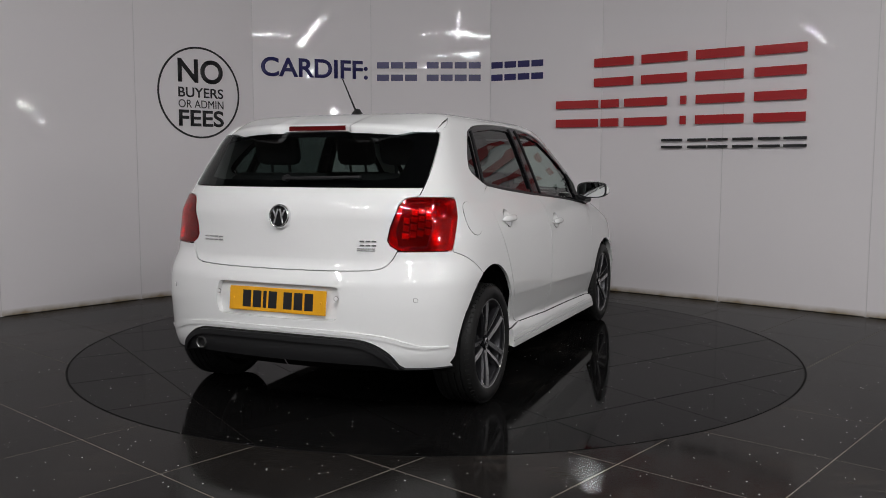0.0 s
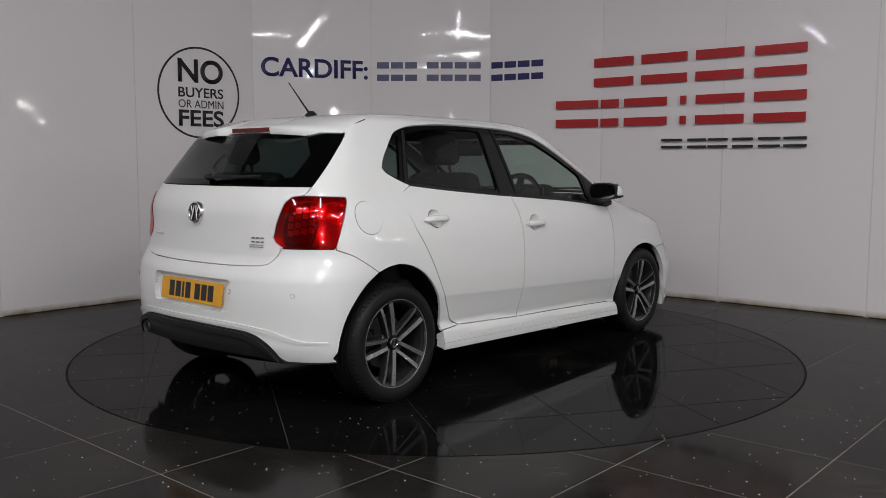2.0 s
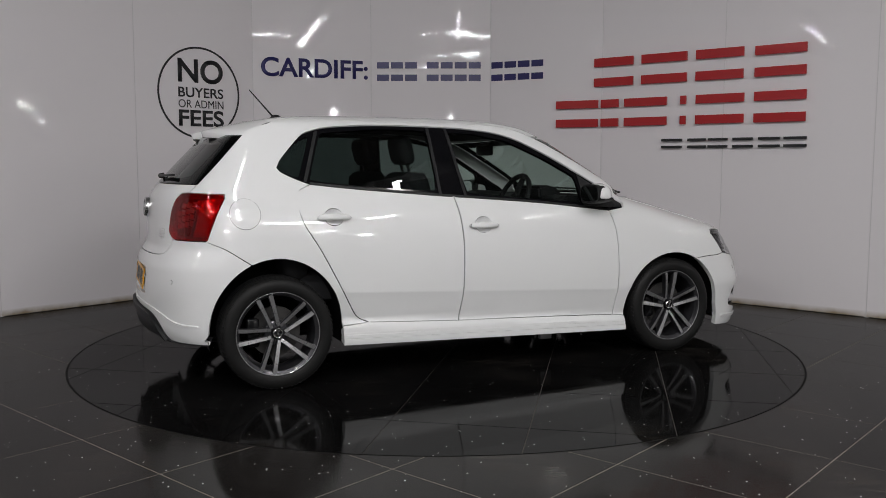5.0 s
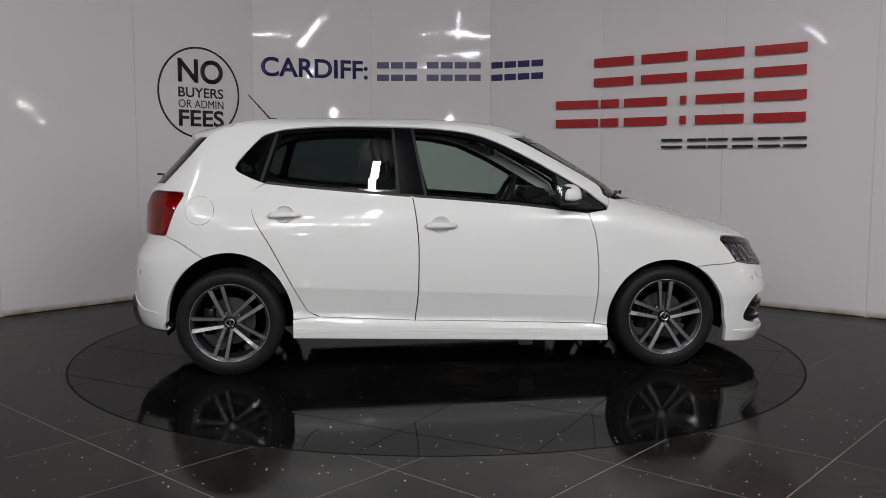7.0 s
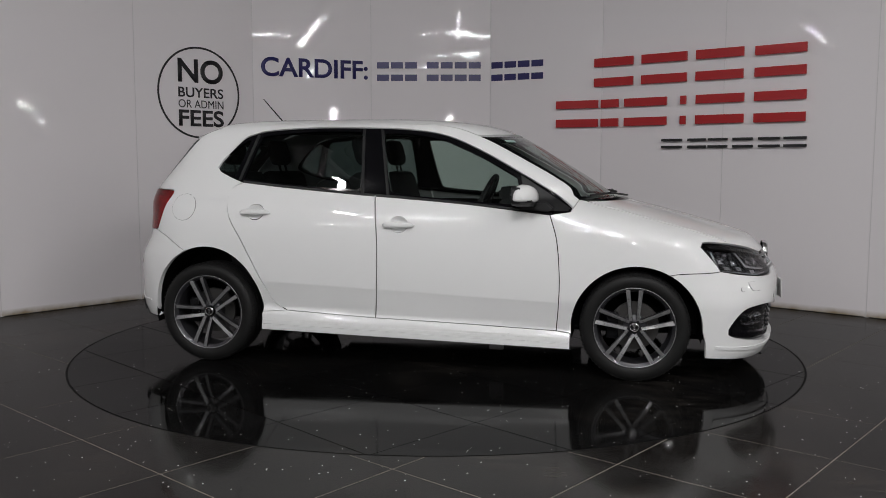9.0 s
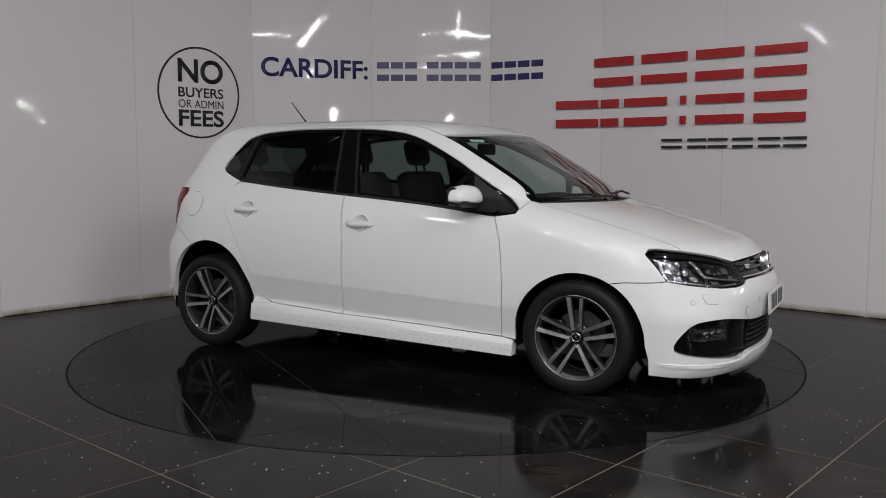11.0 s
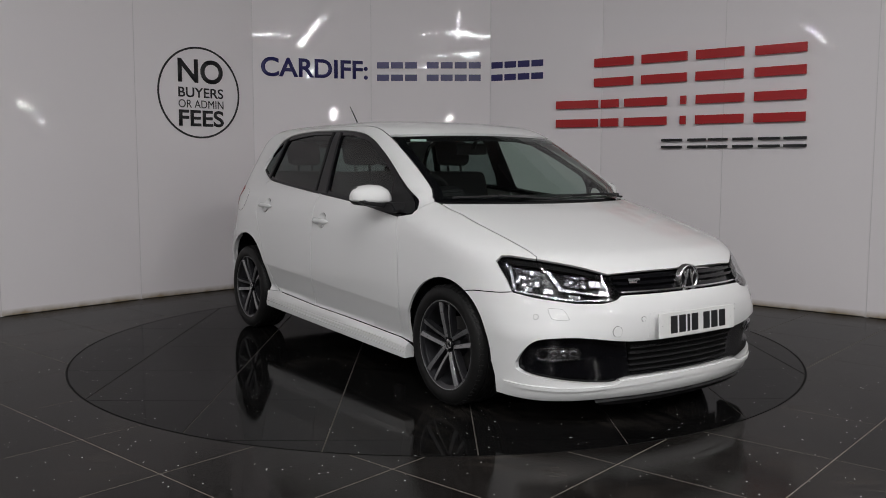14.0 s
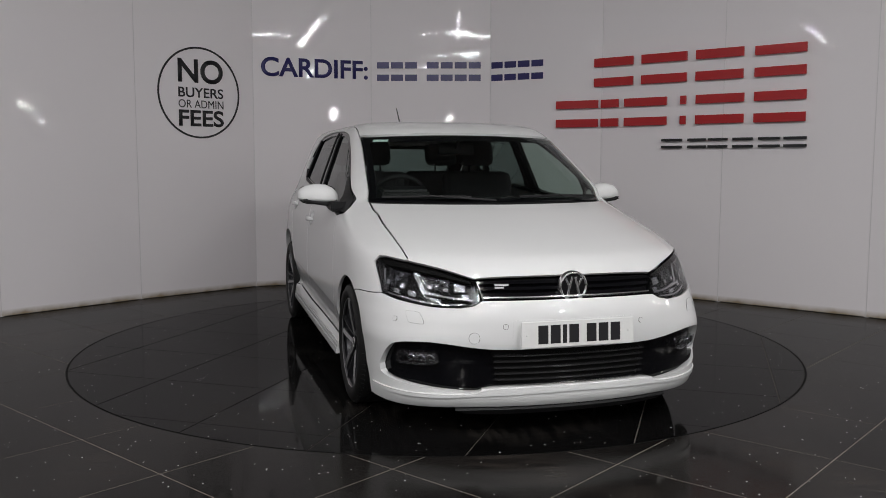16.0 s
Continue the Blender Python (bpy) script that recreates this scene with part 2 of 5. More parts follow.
def ceiling_light(x, y, turn, watts, length=1.5):
    """A twin-tube fitting under the ceiling."""
    ob = thing("ceiling_light", "long white tube fitting under the ceiling", "ceiling light", pose(x, y, CEIL, 0, 0, turn), group="ceiling lights")
    bm = bmesh.new()
    box(bm, -0.17, 0.17, -length / 2 - 0.04, length / 2 + 0.04, -0.09, 0.0, 0.01)
    part("housing", bm, STRIP_M, ob)
    lamp = area("tube_glow", pose(0, 0, -0.13, 0, -26, 0) if turn else pose(0, 0, -0.13, 26, 0, 0), 0.08, length, watts)
    lamp.parent = ob


for row in LIGHTS:
    ceiling_light(*row)


def flood_lamp(x, y, z, tx, ty, tz, watts):
    """A small round flood lamp on a stand."""
    ob = thing("flood_lamp", "small round flood lamp on a black stand", "lamp", pose(x, y, 0), group="flood lamps")
    bm = bmesh.new()
    lathe(bm, [(0.0, 0.03), (0.22, 0.0), (0.22, 0.0), (0.0, 0.0)], 20, "z")
    lathe(bm, [(0.0, z), (0.016, z), (0.016, 0.0), (0.0, 0.0)], 12, "z")
    part("stand", bm, BLACK_TRIM, ob)
    d = (Vector((tx, ty, tz)) - Vector((x, y, z))).normalized()
    bm = bmesh.new()
    lathe(bm, [(0.0, -0.16), (0.07, -0.15), (0.13, 0.0), (0.125, 0.0), (0.065, -0.13), (0.0, -0.14)], 24, "z")
    h = part("head", bm, BLACK_TRIM, ob)
    h.matrix_basis = Matrix.Translation((0, 0, z)) @ d.to_track_quat("Z", "Y").to_matrix().to_4x4()
    lm = bpy.data.lights.new("flood_glow", "AREA")
    lm.shape, lm.size, lm.energy, lm.color = "DISK", 0.22, watts, (1.0, 0.98, 0.95)
    l = new("flood_glow", lm)
    l.parent = ob
    l.matrix_basis = Matrix.Translation(Vector((0, 0, z)) - d * 0.03) @ (-d).to_track_quat("Z", "Y").to_matrix().to_4x4()


for x, y, z, w in FLOODS:
    flood_lamp(x, y, z, 0.0, 0.0, 0.8, w)


def wall_light(x, y, z, w, h):
    """A small flat light on the far side wall."""
    ob = thing("wall_light", "small bright light on the grey side wall", "wall light", pose(x, y, z), group="wall lights")
    bm = bmesh.new()
    box(bm, 0.0, 0.05, -w / 2 - 0.02, w / 2 + 0.02, -h / 2 - 0.02, h / 2 + 0.02, 0.005)
    part("light_frame", bm, STRIP_M, ob)
    bm = bmesh.new()
    box(bm, -0.012, -0.001, -w / 2, w / 2, -h / 2, h / 2, 0.003)
    part("light_face", bm, LAMP_GLOW, ob)


LAMP_GLOW = plain("lamp_glow", (1.0, 0.97, 0.9), 0.5, glow=90.0)
for x, y, z, w, h in ((7.25, -2.15, 2.29, 0.14, 0.14), (7.25, -1.85, 1.95, 0.2, 0.1), (7.25, -0.95, 1.70, 0.4, 0.05)):
    wall_light(x, y, z, w, h)

# ---- tiled floor: tiles outside the turntable, and tiles on it ----
DISC_R = 2.2417
RING_GAP = 0.0055
bm = bmesh.new()
box(bm, -7.6, 7.6, -14.5, 3.6, -0.2, -0.004)
FLOOR = part("floor", bm, GROUT_M)
tagged(FLOOR, "black polished tile floor with thin pale joints", "floor", kind="structure")


def clip_cell(cell, inside):
    """The part of a tile within or beyond the disc, as one outline."""
    ring, k = [], len(cell)
    for i in range(k):
        a, b = Vector(cell[i]), Vector(cell[(i + 1) % k])
        ring += [a.lerp(b, j / 24) for j in range(24)]
    r = DISC_R - RING_GAP if inside else DISC_R + RING_GAP
    ok = [(p.length <= r) == inside for p in ring]
    if all(ok) or not any(ok):
        return ring[::24] if all(ok) else []
    first = next(i for i in range(len(ring)) if ok[i] and not ok[i - 1])
    ring, ok = ring[first:] + ring[:first], ok[first:] + ok[:first]

    def cross(p, q):
        lo, hi = 0.0, 1.0
        for _ in range(24):
            mid = (lo + hi) / 2
            if (p.lerp(q, mid).length <= r) == (p.length <= r):
                lo = mid
            else:
                hi = mid
        return p.lerp(q, lo)
    keep, left, n = [], None, len(ring)
    for i in range(n):
        p, q = ring[i], ring[(i + 1) % n]
        if ok[i]:
            keep.append(p)
        if ok[i] and not ok[(i + 1) % n]:
            left = cross(p, q)
        elif not ok[i] and ok[(i + 1) % n]:
            back = cross(p, q)
            a0 = math.atan2(left.y, left.x)
            da = (math.atan2(back.y, back.x) - a0 + math.pi) % (2 * math.pi) - math.pi
            m = max(2, int(abs(da) / 0.016))
            keep += [Vector((math.cos(a0 + da * j / m), math.sin(a0 + da * j / m))) * r for j in range(m + 1)]
    return keep


def tile_mesh(pts):
    bm = bmesh.new()
    clean = []
    for p in pts:
        if not clean or (p - clean[-1]).length > 0.004:
            clean.append(p)
    if len(clean) > 2 and (clean[0] - clean[-1]).length < 0.004:
        clean.pop()
    if len(clean) < 3:
        return None
    area2 = sum(clean[i].x * clean[(i + 1) % len(clean)].y - clean[(i + 1) % len(clean)].x * clean[i].y for i in range(len(clean)))
    if abs(area2) < 0.0006:
        return None
    prism(bm, [tuple(p) for p in clean], -0.012, 0.0, "z")
    bm.normal_update()
    top = max(bm.faces, key=lambda f: f.calc_center_median().z)
    if top.normal.z < 0:
        bmesh.ops.reverse_faces(bm, faces=bm.faces[:])
    return bm


def lay_tiles(parent, angle, off_a, off_b, joint, inside, reach, size=0.619, joint_a=0.0):
    """Square tiles on a turned grid. off_a, off_b: where one joint of each family lies."""
    c, s = math.cos(radians(angle)), math.sin(radians(angle))
    rest = bmesh.new()
    joint_a = joint_a or joint
    k = int(reach / size) + 2
    for i in range(-k, k):
        for j in range(-k, k):
            a0, b0 = off_a + i * size + joint_a, off_b + j * size + joint
            a1, b1 = a0 + size - 2 * joint_a, b0 + size - 2 * joint
            cell = [(a * c - b * s, a * s + b * c) for a, b in ((a0, b0), (a1, b0), (a1, b1), (a0, b1))]
            rs = [math.hypot(*p) for p in cell]
            mid = Vector(cell[0]).lerp(Vector(cell[2]), 0.5)
            if inside:
                edge = [Vector(cell[n]).lerp(Vector(cell[(n + 1) % 4]), f / 8).length for n in range(4) for f in range(8)]
                if min(edge) > DISC_R - 0.008 and mid.length > DISC_R:
                    continue
            else:
                if max(rs) < DISC_R or mid.x < -7.5 or mid.x > 7.5 or mid.y > 3.3 or mid.y < -14:
                    continue
            pts = [Vector(p) for p in cell]
            if (inside and max(rs) > DISC_R - 0.01) or (not inside and min(rs) < DISC_R + 0.4):
                pts = clip_cell(cell, inside)
            bm = tile_mesh(pts)
            if bm is None:
                continue
            if inside or (abs(mid.x) < 4.2 and -3.6 < mid.y):
                part("tile", bm, TILE_M if inside else DUSTY_TILE_M, parent)
            else:
                me = bpy.data.meshes.new("t")
                bm.to_mesh(me)
                rest.from_mesh(me)
                bm.free()
                bpy.data.meshes.remove(me)
    if rest.faces:
        ob = part("far_tiles", rest, DUSTY_TILE_M, parent)
        ob["kind"] = "stuff"
    else:
        rest.free()


JOINT_M = plain("dark_tile_joint", (0.10, 0.09, 0.08), 0.8, grain=0.3, scale=30)
TABLE = thing("turntable", "round turntable in the floor, clad in black polished tiles", "turntable")
bm = bmesh.new()
lathe(bm, [(0.0, -0.15), (DISC_R - 0.003, -0.15), (DISC_R - 0.003, -0.003), (0.0, -0.003)], 96, "z")
part("base_disc", bm, JOINT_M, TABLE)
bm = bmesh.new()
lathe(bm, [(DISC_R - 0.0085, -0.1), (DISC_R + 0.0085, -0.1), (DISC_R + 0.0085, -0.0015), (DISC_R - 0.0085, -0.0015)], 128, "z", True)
part("ring_gap", bm, GAP_M, FLOOR)
bm = bmesh.new()
lathe(bm, [(DISC_R + 0.0085, -0.0035), (7.0, -0.0035), (7.0, -0.0008), (DISC_R + 0.0085, -0.0008)], 128, "z", True)
part("grout_bed", bm, GROUT_M, FLOOR)


# ---- the car's skin: level outlines, one for each height ----
def smooth_table(xs, ys):
    """A monotone cubic through the pairs, run on in straight lines at the ends."""
    xs, ys = np.array(xs, float), np.array(ys, float)
    h, d = np.diff(xs), np.diff(ys) / np.diff(xs)
    m = np.zeros(len(xs))
    for i in range(1, len(xs) - 1):
        if d[i - 1] * d[i] > 0:
            w1, w2 = 2 * h[i] + h[i - 1], h[i] + 2 * h[i - 1]
            m[i] = (w1 + w2) / (w1 / d[i - 1] + w2 / d[i])
    m[0], m[-1] = d[0], d[-1]

    def f(x):
        x = np.asarray(x, float)
        i = np.clip(np.searchsorted(xs, x) - 1, 0, len(xs) - 2)
        t = (x - xs[i]) / h[i]
        y = (2 * t**3 - 3 * t**2 + 1) * ys[i] + (t**3 - 2 * t**2 + t) * h[i] * m[i] + (3 * t**2 - 2 * t**3) * ys[i + 1] + (t**3 - t**2) * h[i] * m[i + 1]
        y = np.where(x < xs[0], ys[0] + (x - xs[0]) * m[0], y)
        return np.where(x > xs[-1], ys[-1] + (x - xs[-1]) * m[-1], y)
    return f


WIDE2 = smooth_table([0.10, 0.15, 0.20, 0.26, 0.30, 0.35, 0.40, 0.449, 0.456, 0.60, 0.78, 0.87, 0.93, 0.985, 1.10, 1.22, 1.33, 1.385, 1.415, 1.435, 1.448, 1.456, 1.47],
                     [w * abs(w) for w in (0.790, 0.815, 0.824, 0.822, 0.7985, 0.8100, 0.8220, 0.8345, 0.8366, 0.841, 0.832, 0.815, 0.790, 0.758, 0.716, 0.670, 0.626, 0.594, 0.542, 0.44, 0.28, 0.0, -0.36)])
ENDS2 = smooth_table([0.10, 0.15, 0.20, 0.26, 0.30, 0.35, 0.40, 0.449, 0.456, 0.60], [w * w for w in (0.792, 0.804, 0.812, 0.818, 0.822, 0.827, 0.831, 0.8350, 0.8366, 0.841)])
NOSE = smooth_table([0.10, 0.16, 0.22, 0.30, 0.42, 0.52, 0.565, 0.60, 0.64, 0.69, 0.725, 0.76, 0.80, 0.86, 0.92, 0.965, 0.985, 1.05, 1.20, 1.34, 1.385, 1.41, 1.43, 1.45, 1.47],
                    [1.98, 2.03, 2.035, 2.035, 2.062, 2.070, 2.062, 2.040, 2.012, 1.980, 1.950, 1.905, 1.797, 1.590, 1.360, 1.18, 1.12, 1.02, 0.78, 0.54, 0.44, 0.33, 0.16, -0.20, -0.55])
TAIL = smooth_table([0.10, 0.20, 0.26, 0.33, 0.42, 0.50, 0.62, 0.68, 0.74, 0.85, 0.92, 0.98, 1.02, 1.06, 1.20, 1.33, 1.375, 1.40, 1.425, 1.45, 1.47],
                    [-1.76, -1.80, -1.85, -1.87, -1.87, -1.87, -1.86, -1.835, -1.805, -1.80, -1.797, -1.785, -1.765, -1.732, -1.60, -1.465, -1.405, -1.335, -1.16, -0.75, -0.45])
NOSE_N = smooth_table([0.1, 0.3, 0.42, 0.50, 0.57, 0.72, 0.85, 0.98, 1.05, 1.45], [5.0, 5.0, 4.5, 3.7, 3.25, 3.35, 3.6, 5.5, 8.0, 8.0])
NOSE_D = smooth_table([0.1, 0.5, 0.72, 0.9, 0.98, 1.1, 1.45], [0.85, 0.85, 0.85, 0.88, 0.9, 0.8, 0.8])
TAIL_N = smooth_table([0.1, 0.6, 0.8, 1.0, 1.06, 1.45], [5.2, 5.4, 5.2, 5.4, 5.6, 5.6])
TAIL_D = smooth_table([0.1, 0.85, 0.95, 1.05, 1.2, 1.32, 1.4, 1.45], [0.75, 0.75, 0.66, 0.60, 0.42, 0.28, 0.25, 0.25])


def width2(x, z):
    """The square of the skin's half width at x and z; below zero outside it."""
    a, b = NOSE(z), TAIL(z)
    tf = np.clip((x - a) / NOSE_D(z) + 1, 0, 3)
    tr = np.clip((b - x) / TAIL_D(z) + 1, 0, 3)
    f, r = 1 - tf ** NOSE_N(z), 1 - tr ** TAIL_N(z)
    h = z + 0.042 * np.clip(x, -1.3, 1.3) * np.clip((0.75 - z) / 0.25, 0, 1)
    w = WIDE2(h)
    end = np.clip((np.abs(x) - 0.95) / 0.2, 0, 1) * (h < 0.6)
    w = w + end * (ENDS2(h) - w)
    q = w * f * r
    bad = (w < 0).astype(int) + (f < 0) + (r < 0)
    return np.where(bad > 0, -np.abs(q) - 1e-9, q)


def solve(inside, lo, hi):
    """Where a condition stops to hold between lo and hi."""
    lo, hi = np.array(lo, float), np.array(hi, float)
    for _ in range(38):
        mid = (lo + hi) / 2
        ok = inside(mid)
        lo, hi = np.where(ok, mid, lo), np.where(ok, hi, mid)
    return lo


def cast_side(p):
    """(x, z) to the right-hand flank."""
    x, z = p[:, 0], p[:, 1]
    return np.stack([x, -np.sqrt(np.maximum(width2(x, z), 0)), z], 1)


def cast_front(p):
    """(y, z) to the nose, the bonnet's fall or the windscreen."""
    y, z = p[:, 0], p[:, 1]
    x = solve(lambda v: width2(v, z) > y * y, np.full(len(p), -0.3), np.full(len(p), 2.3))
    return np.stack([x, y, z], 1)


def cast_rear(p):
    y, z = p[:, 0], p[:, 1]
    x = solve(lambda v: width2(v, z) > y * y, np.full(len(p), -0.5), np.full(len(p), -2.2))
    return np.stack([x, y, z], 1)


def cast_top(p):
    x, y = p[:, 0], p[:, 1]
    z = solve(lambda v: width2(x, v) > y * y, np.full(len(p), 0.62), np.full(len(p), 1.5))
    return np.stack([x, y, z], 1)


RING_F, RING_R, RING_K = 1.15, -1.05, 0.85


def cast_ring(p):
    """(u, z) to the skin: along the right flank u is x; beyond its ends u runs round nose or tail, and on to the other flank."""
    u, z = p[:, 0], p[:, 1]
    af, ar = np.maximum(u - RING_F, 0) / RING_K, np.maximum(RING_R - u, 0) / RING_K
    ox = np.clip(u, RING_R, RING_F)
    dx, dy = np.sin(af) - np.sin(ar), -np.cos(af + ar)
    r = solve(lambda v: width2(ox + v * dx, z) > (v * dy) ** 2, np.zeros(len(p)), np.full(len(p), 1.6))
    return np.stack([ox + r * dx, r * dy, z], 1)


def skin_normal(q):
    e = 1e-3
    x, y, z = q.T
    gx = (width2(x + e, z) - width2(x - e, z)) / (2 * e)
    gz = (width2(x, z + e) - width2(x, z - e)) / (2 * e)
    n = np.stack([-gx, 2 * y, -gz], 1)
    return n / np.maximum(np.linalg.norm(n, axis=1), 1e-9)[:, None]


def ring_u(x, y):
    """The ring's u of a place on the skin."""
    if x > RING_F:
        return RING_F + RING_K * math.atan2(x - RING_F, -y)
    if x < RING_R:
        return RING_R - RING_K * math.atan2(RING_R - x, -y)
    return x


# ---- skin panels: outlines drawn on the car's skin, with turned-in rims ----
from mathutils.geometry import delaunay_2d_cdt


def arr(p):
    return np.array(p, float).reshape(-1, 2)


def curve(pts, step=0.02):
    """A smooth open line through the points."""
    p = arr(pts)
    if len(p) == 2:
        k = max(int(np.linalg.norm(p[1] - p[0]) / step), 1)
        return p[0] + (p[1] - p[0]) * np.linspace(0, 1, k + 1)[:, None]
    e = np.vstack([2 * p[0] - p[1], p, 2 * p[-1] - p[-2]])
    out = []
    for i in range(1, len(e) - 2):
        a, b, c, d = e[i - 1], e[i], e[i + 1], e[i + 2]
        k = max(int(np.linalg.norm(c - b) / step), 1)
        for t in np.arange(k) / k:
            out.append(0.5 * (2 * b + (c - a) * t + (2 * a - 5 * b + 4 * c - d) * t * t + (3 * b - a - 3 * c + d) * t**3))
    return np.array(out + [p[-1]])


def rounded(pts, times=2, keep=0.25):
    """A closed outline with its corners rounded off."""
    p = arr(pts)
    for _ in range(times):
        n = np.roll(p, -1, 0)
        p = np.stack([p * (1 - keep) + n * keep, p * keep + n * (1 - keep)], 1).reshape(-1, 2)
        keep = 0.25
    return p


def chain(*lines):
    """Joins lines end to end into one closed outline."""
    out = []
    for ln in lines:
        for q in arr(ln):
            if not out or np.linalg.norm(q - out[-1]) > 1e-4:
                out.append(q)
    if np.linalg.norm(out[0] - out[-1]) < 1e-4:
        out.pop()
    return np.array(out)


def dense(p, step):
    out = []
    for a, b in zip(p, np.roll(p, -1, 0)):
        k = max(int(np.ceil(np.linalg.norm(b - a) / step)), 1)
        out += [a + (b - a) * j / k for j in range(k)]
    return np.array(out)


def signed_area(p):
    q = np.roll(p, -1, 0)
    return 0.5 * np.sum(p[:, 0] * q[:, 1] - q[:, 0] * p[:, 1])


def inset(p, d):
    """Moves a counter-clockwise outline inwards by d."""
    a, c = np.roll(p, 1, 0), np.roll(p, -1, 0)
    def unit(v):
        return v / np.maximum(np.linalg.norm(v, axis=1), 1e-9)[:, None]
    e1, e2 = unit(p - a), unit(c - p)
    n1, n2 = np.stack([-e1[:, 1], e1[:, 0]], 1), np.stack([-e2[:, 1], e2[:, 0]], 1)
    b = unit(n1 + n2)
    k = np.maximum(np.sum(b * n1, 1), 0.5)
    return p + b * (d / k)[:, None]


def within(q, loops):
    """Even-odd test of points against outlines."""
    ins = np.zeros(len(q), bool)
    for p in loops:
        n = np.roll(p, -1, 0)
        for a, b in zip(p, n):
            cross = (a[1] > q[:, 1]) != (b[1] > q[:, 1])
            if cross.any():
                xi = a[0] + (q[:, 1] - a[1]) / (b[1] - a[1] + 1e-12) * (b[0] - a[0])
                ins ^= cross & (q[:, 0] < xi)
    return ins


def skin_panel(name, loops, cast, material, parent, off=0.0, thick=0.014, gap=0.002, grid=0.035, label="", sides="R", extra=None):
    """One panel of the car's skin. loops: outline, then holes; off: how far it stands proud; sides: R, or RL for a mirrored twin too."""
    shut = []
    for i, p in enumerate(loops):
        p = arr(p)
        if signed_area(p) < 0:
            p = p[::-1]
        p = dense(p, 0.022)
        shut.append(inset(p, gap if i == 0 else -gap))
    verts = [tuple(v) for p in shut for v in p]
    edges, k = [], 0
    for p in shut:
        edges += [(k + i, k + (i + 1) % len(p)) for i in range(len(p))]
        k += len(p)
    lo, hi = shut[0].min(0), shut[0].max(0)
    gx, gy = np.meshgrid(np.arange(lo[0] + grid / 2, hi[0], grid), np.arange(lo[1] + grid / 2, hi[1], grid))
    g = np.stack([gx.ravel(), gy.ravel()], 1)
    if extra is not None:
        g = np.vstack([g[np.min(np.abs(g[:, None, 0] - extra[None, ::2, 0]) + 1.6 * np.abs(g[:, None, 1] - extra[None, ::2, 1]), 1) > 0.03], extra])
    if len(g):
        g = g[within(g, shut)]
    if len(g):
        ring = np.vstack(shut)
        near = np.array([np.min(np.sum((ring - q) ** 2, 1)) for q in g])
        g = g[near > ((0.4 if extra is None else 0.2) * grid) ** 2]
        verts += [tuple(v) for v in g]
    vs, _, fs, *_ = delaunay_2d_cdt([Vector(v) for v in verts], edges, [], 0, 1e-7)
    p2 = np.array([tuple(v) for v in vs])
    cen = np.array([p2[list(f)].mean(0) for f in fs])
    fa = [list(f) for f in fs]
    area_ = np.array([abs(np.cross(p2[f[1]] - p2[f[0]], p2[f[2]] - p2[f[0]])) / 2 for f in fa])
    keep = within(cen, shut) & (area_ > 3e-7)
    tris = [list(f) for f, ok in zip(fs, keep) if ok]
    q = cast(p2)
    n = skin_normal(q)
    q = q + n * off
    made = []
    fixed = []
    for t in tris:
        a, b, c = q[t[0]], q[t[1]], q[t[2]]
        fixed.append(t if np.dot(np.cross(b - a, c - a), n[t].sum(0)) > 0 else t[::-1])
    count = {}
    for t in fixed:
        for i in range(3):
            count[(t[i], t[(i + 1) % 3])] = 1
    rim = [e for e in count if (e[1], e[0]) not in count]
    low = {}
    pts = list(q)
    for a, b in rim:
        for v in (a, b):
            if v not in low:
                low[v] = len(pts)
                pts.append(q[v] - n[v] * thick)
    quads = [[b, a, low[a], low[b]] for a, b in rim]
    pts = np.array(pts)
    for side in sides:
        s = np.array([1, 1 if side == "R" else -1, 1])
        me = bpy.data.meshes.new(name)
        faces = fixed + quads
        if side == "L":
            faces = [f[::-1] for f in faces]
        me.from_pydata((pts * s).tolist(), [], faces)
        me.shade_smooth()
        nor = []
        for f in faces[:len(fixed)]:
            nor += [tuple(n[v] * s) for v in f]
        for f in faces[len(fixed):]:
            a, b, c = pts[f[0]] * s, pts[f[1]] * s, pts[f[2]] * s
            w = np.cross(b - a, c - a)
            w = w / max(np.linalg.norm(w), 1e-9)
            nor += [tuple(w)] * 4
        for pl in me.polygons[len(fixed):]:
            pl.use_smooth = False
        me.normals_split_custom_set(nor)
        me.materials.append(material)
        ob = new(name, me)
        ob.parent = parent if not isinstance(parent, dict) else parent[side]
        if label:
            ob["label"] = label
        made.append(ob)
    return made[0] if sides == "R" else dict(zip(sides, made))


def skin_pose(cast, p, off=0.0, mirror=False, flat=False):
    """A pose on the skin: x along it to the viewer's right, y up it, z outwards."""
    q = cast(arr([p]))
    n = Vector(skin_normal(q)[0])
    o = Vector(q[0]) + n * off
    if flat:
        n.z = 0
        n.normalize()
    x = Vector((0, 0, 1)).cross(n).normalized()
    y = n.cross(x)
    m = Matrix(((x.x, y.x, n.x, o.x), (x.y, y.y, n.y, o.y), (x.z, y.z, n.z, o.z), (0, 0, 0, 1)))
    if mirror:
        n2, x2, o2 = Vector((n.x, -n.y, n.z)), Vector((-x.x, x.y, -x.z)), Vector((o.x, -o.y, o.z))
        y2 = n2.cross(x2)
        m = Matrix(((x2.x, y2.x, n2.x, o2.x), (x2.y, y2.y, n2.y, o2.y), (x2.z, y2.z, n2.z, o2.z), (0, 0, 0, 1)))
    return m


def to_ring(p3):
    return np.array([(ring_u(x, y), z) for x, y, z in p3])


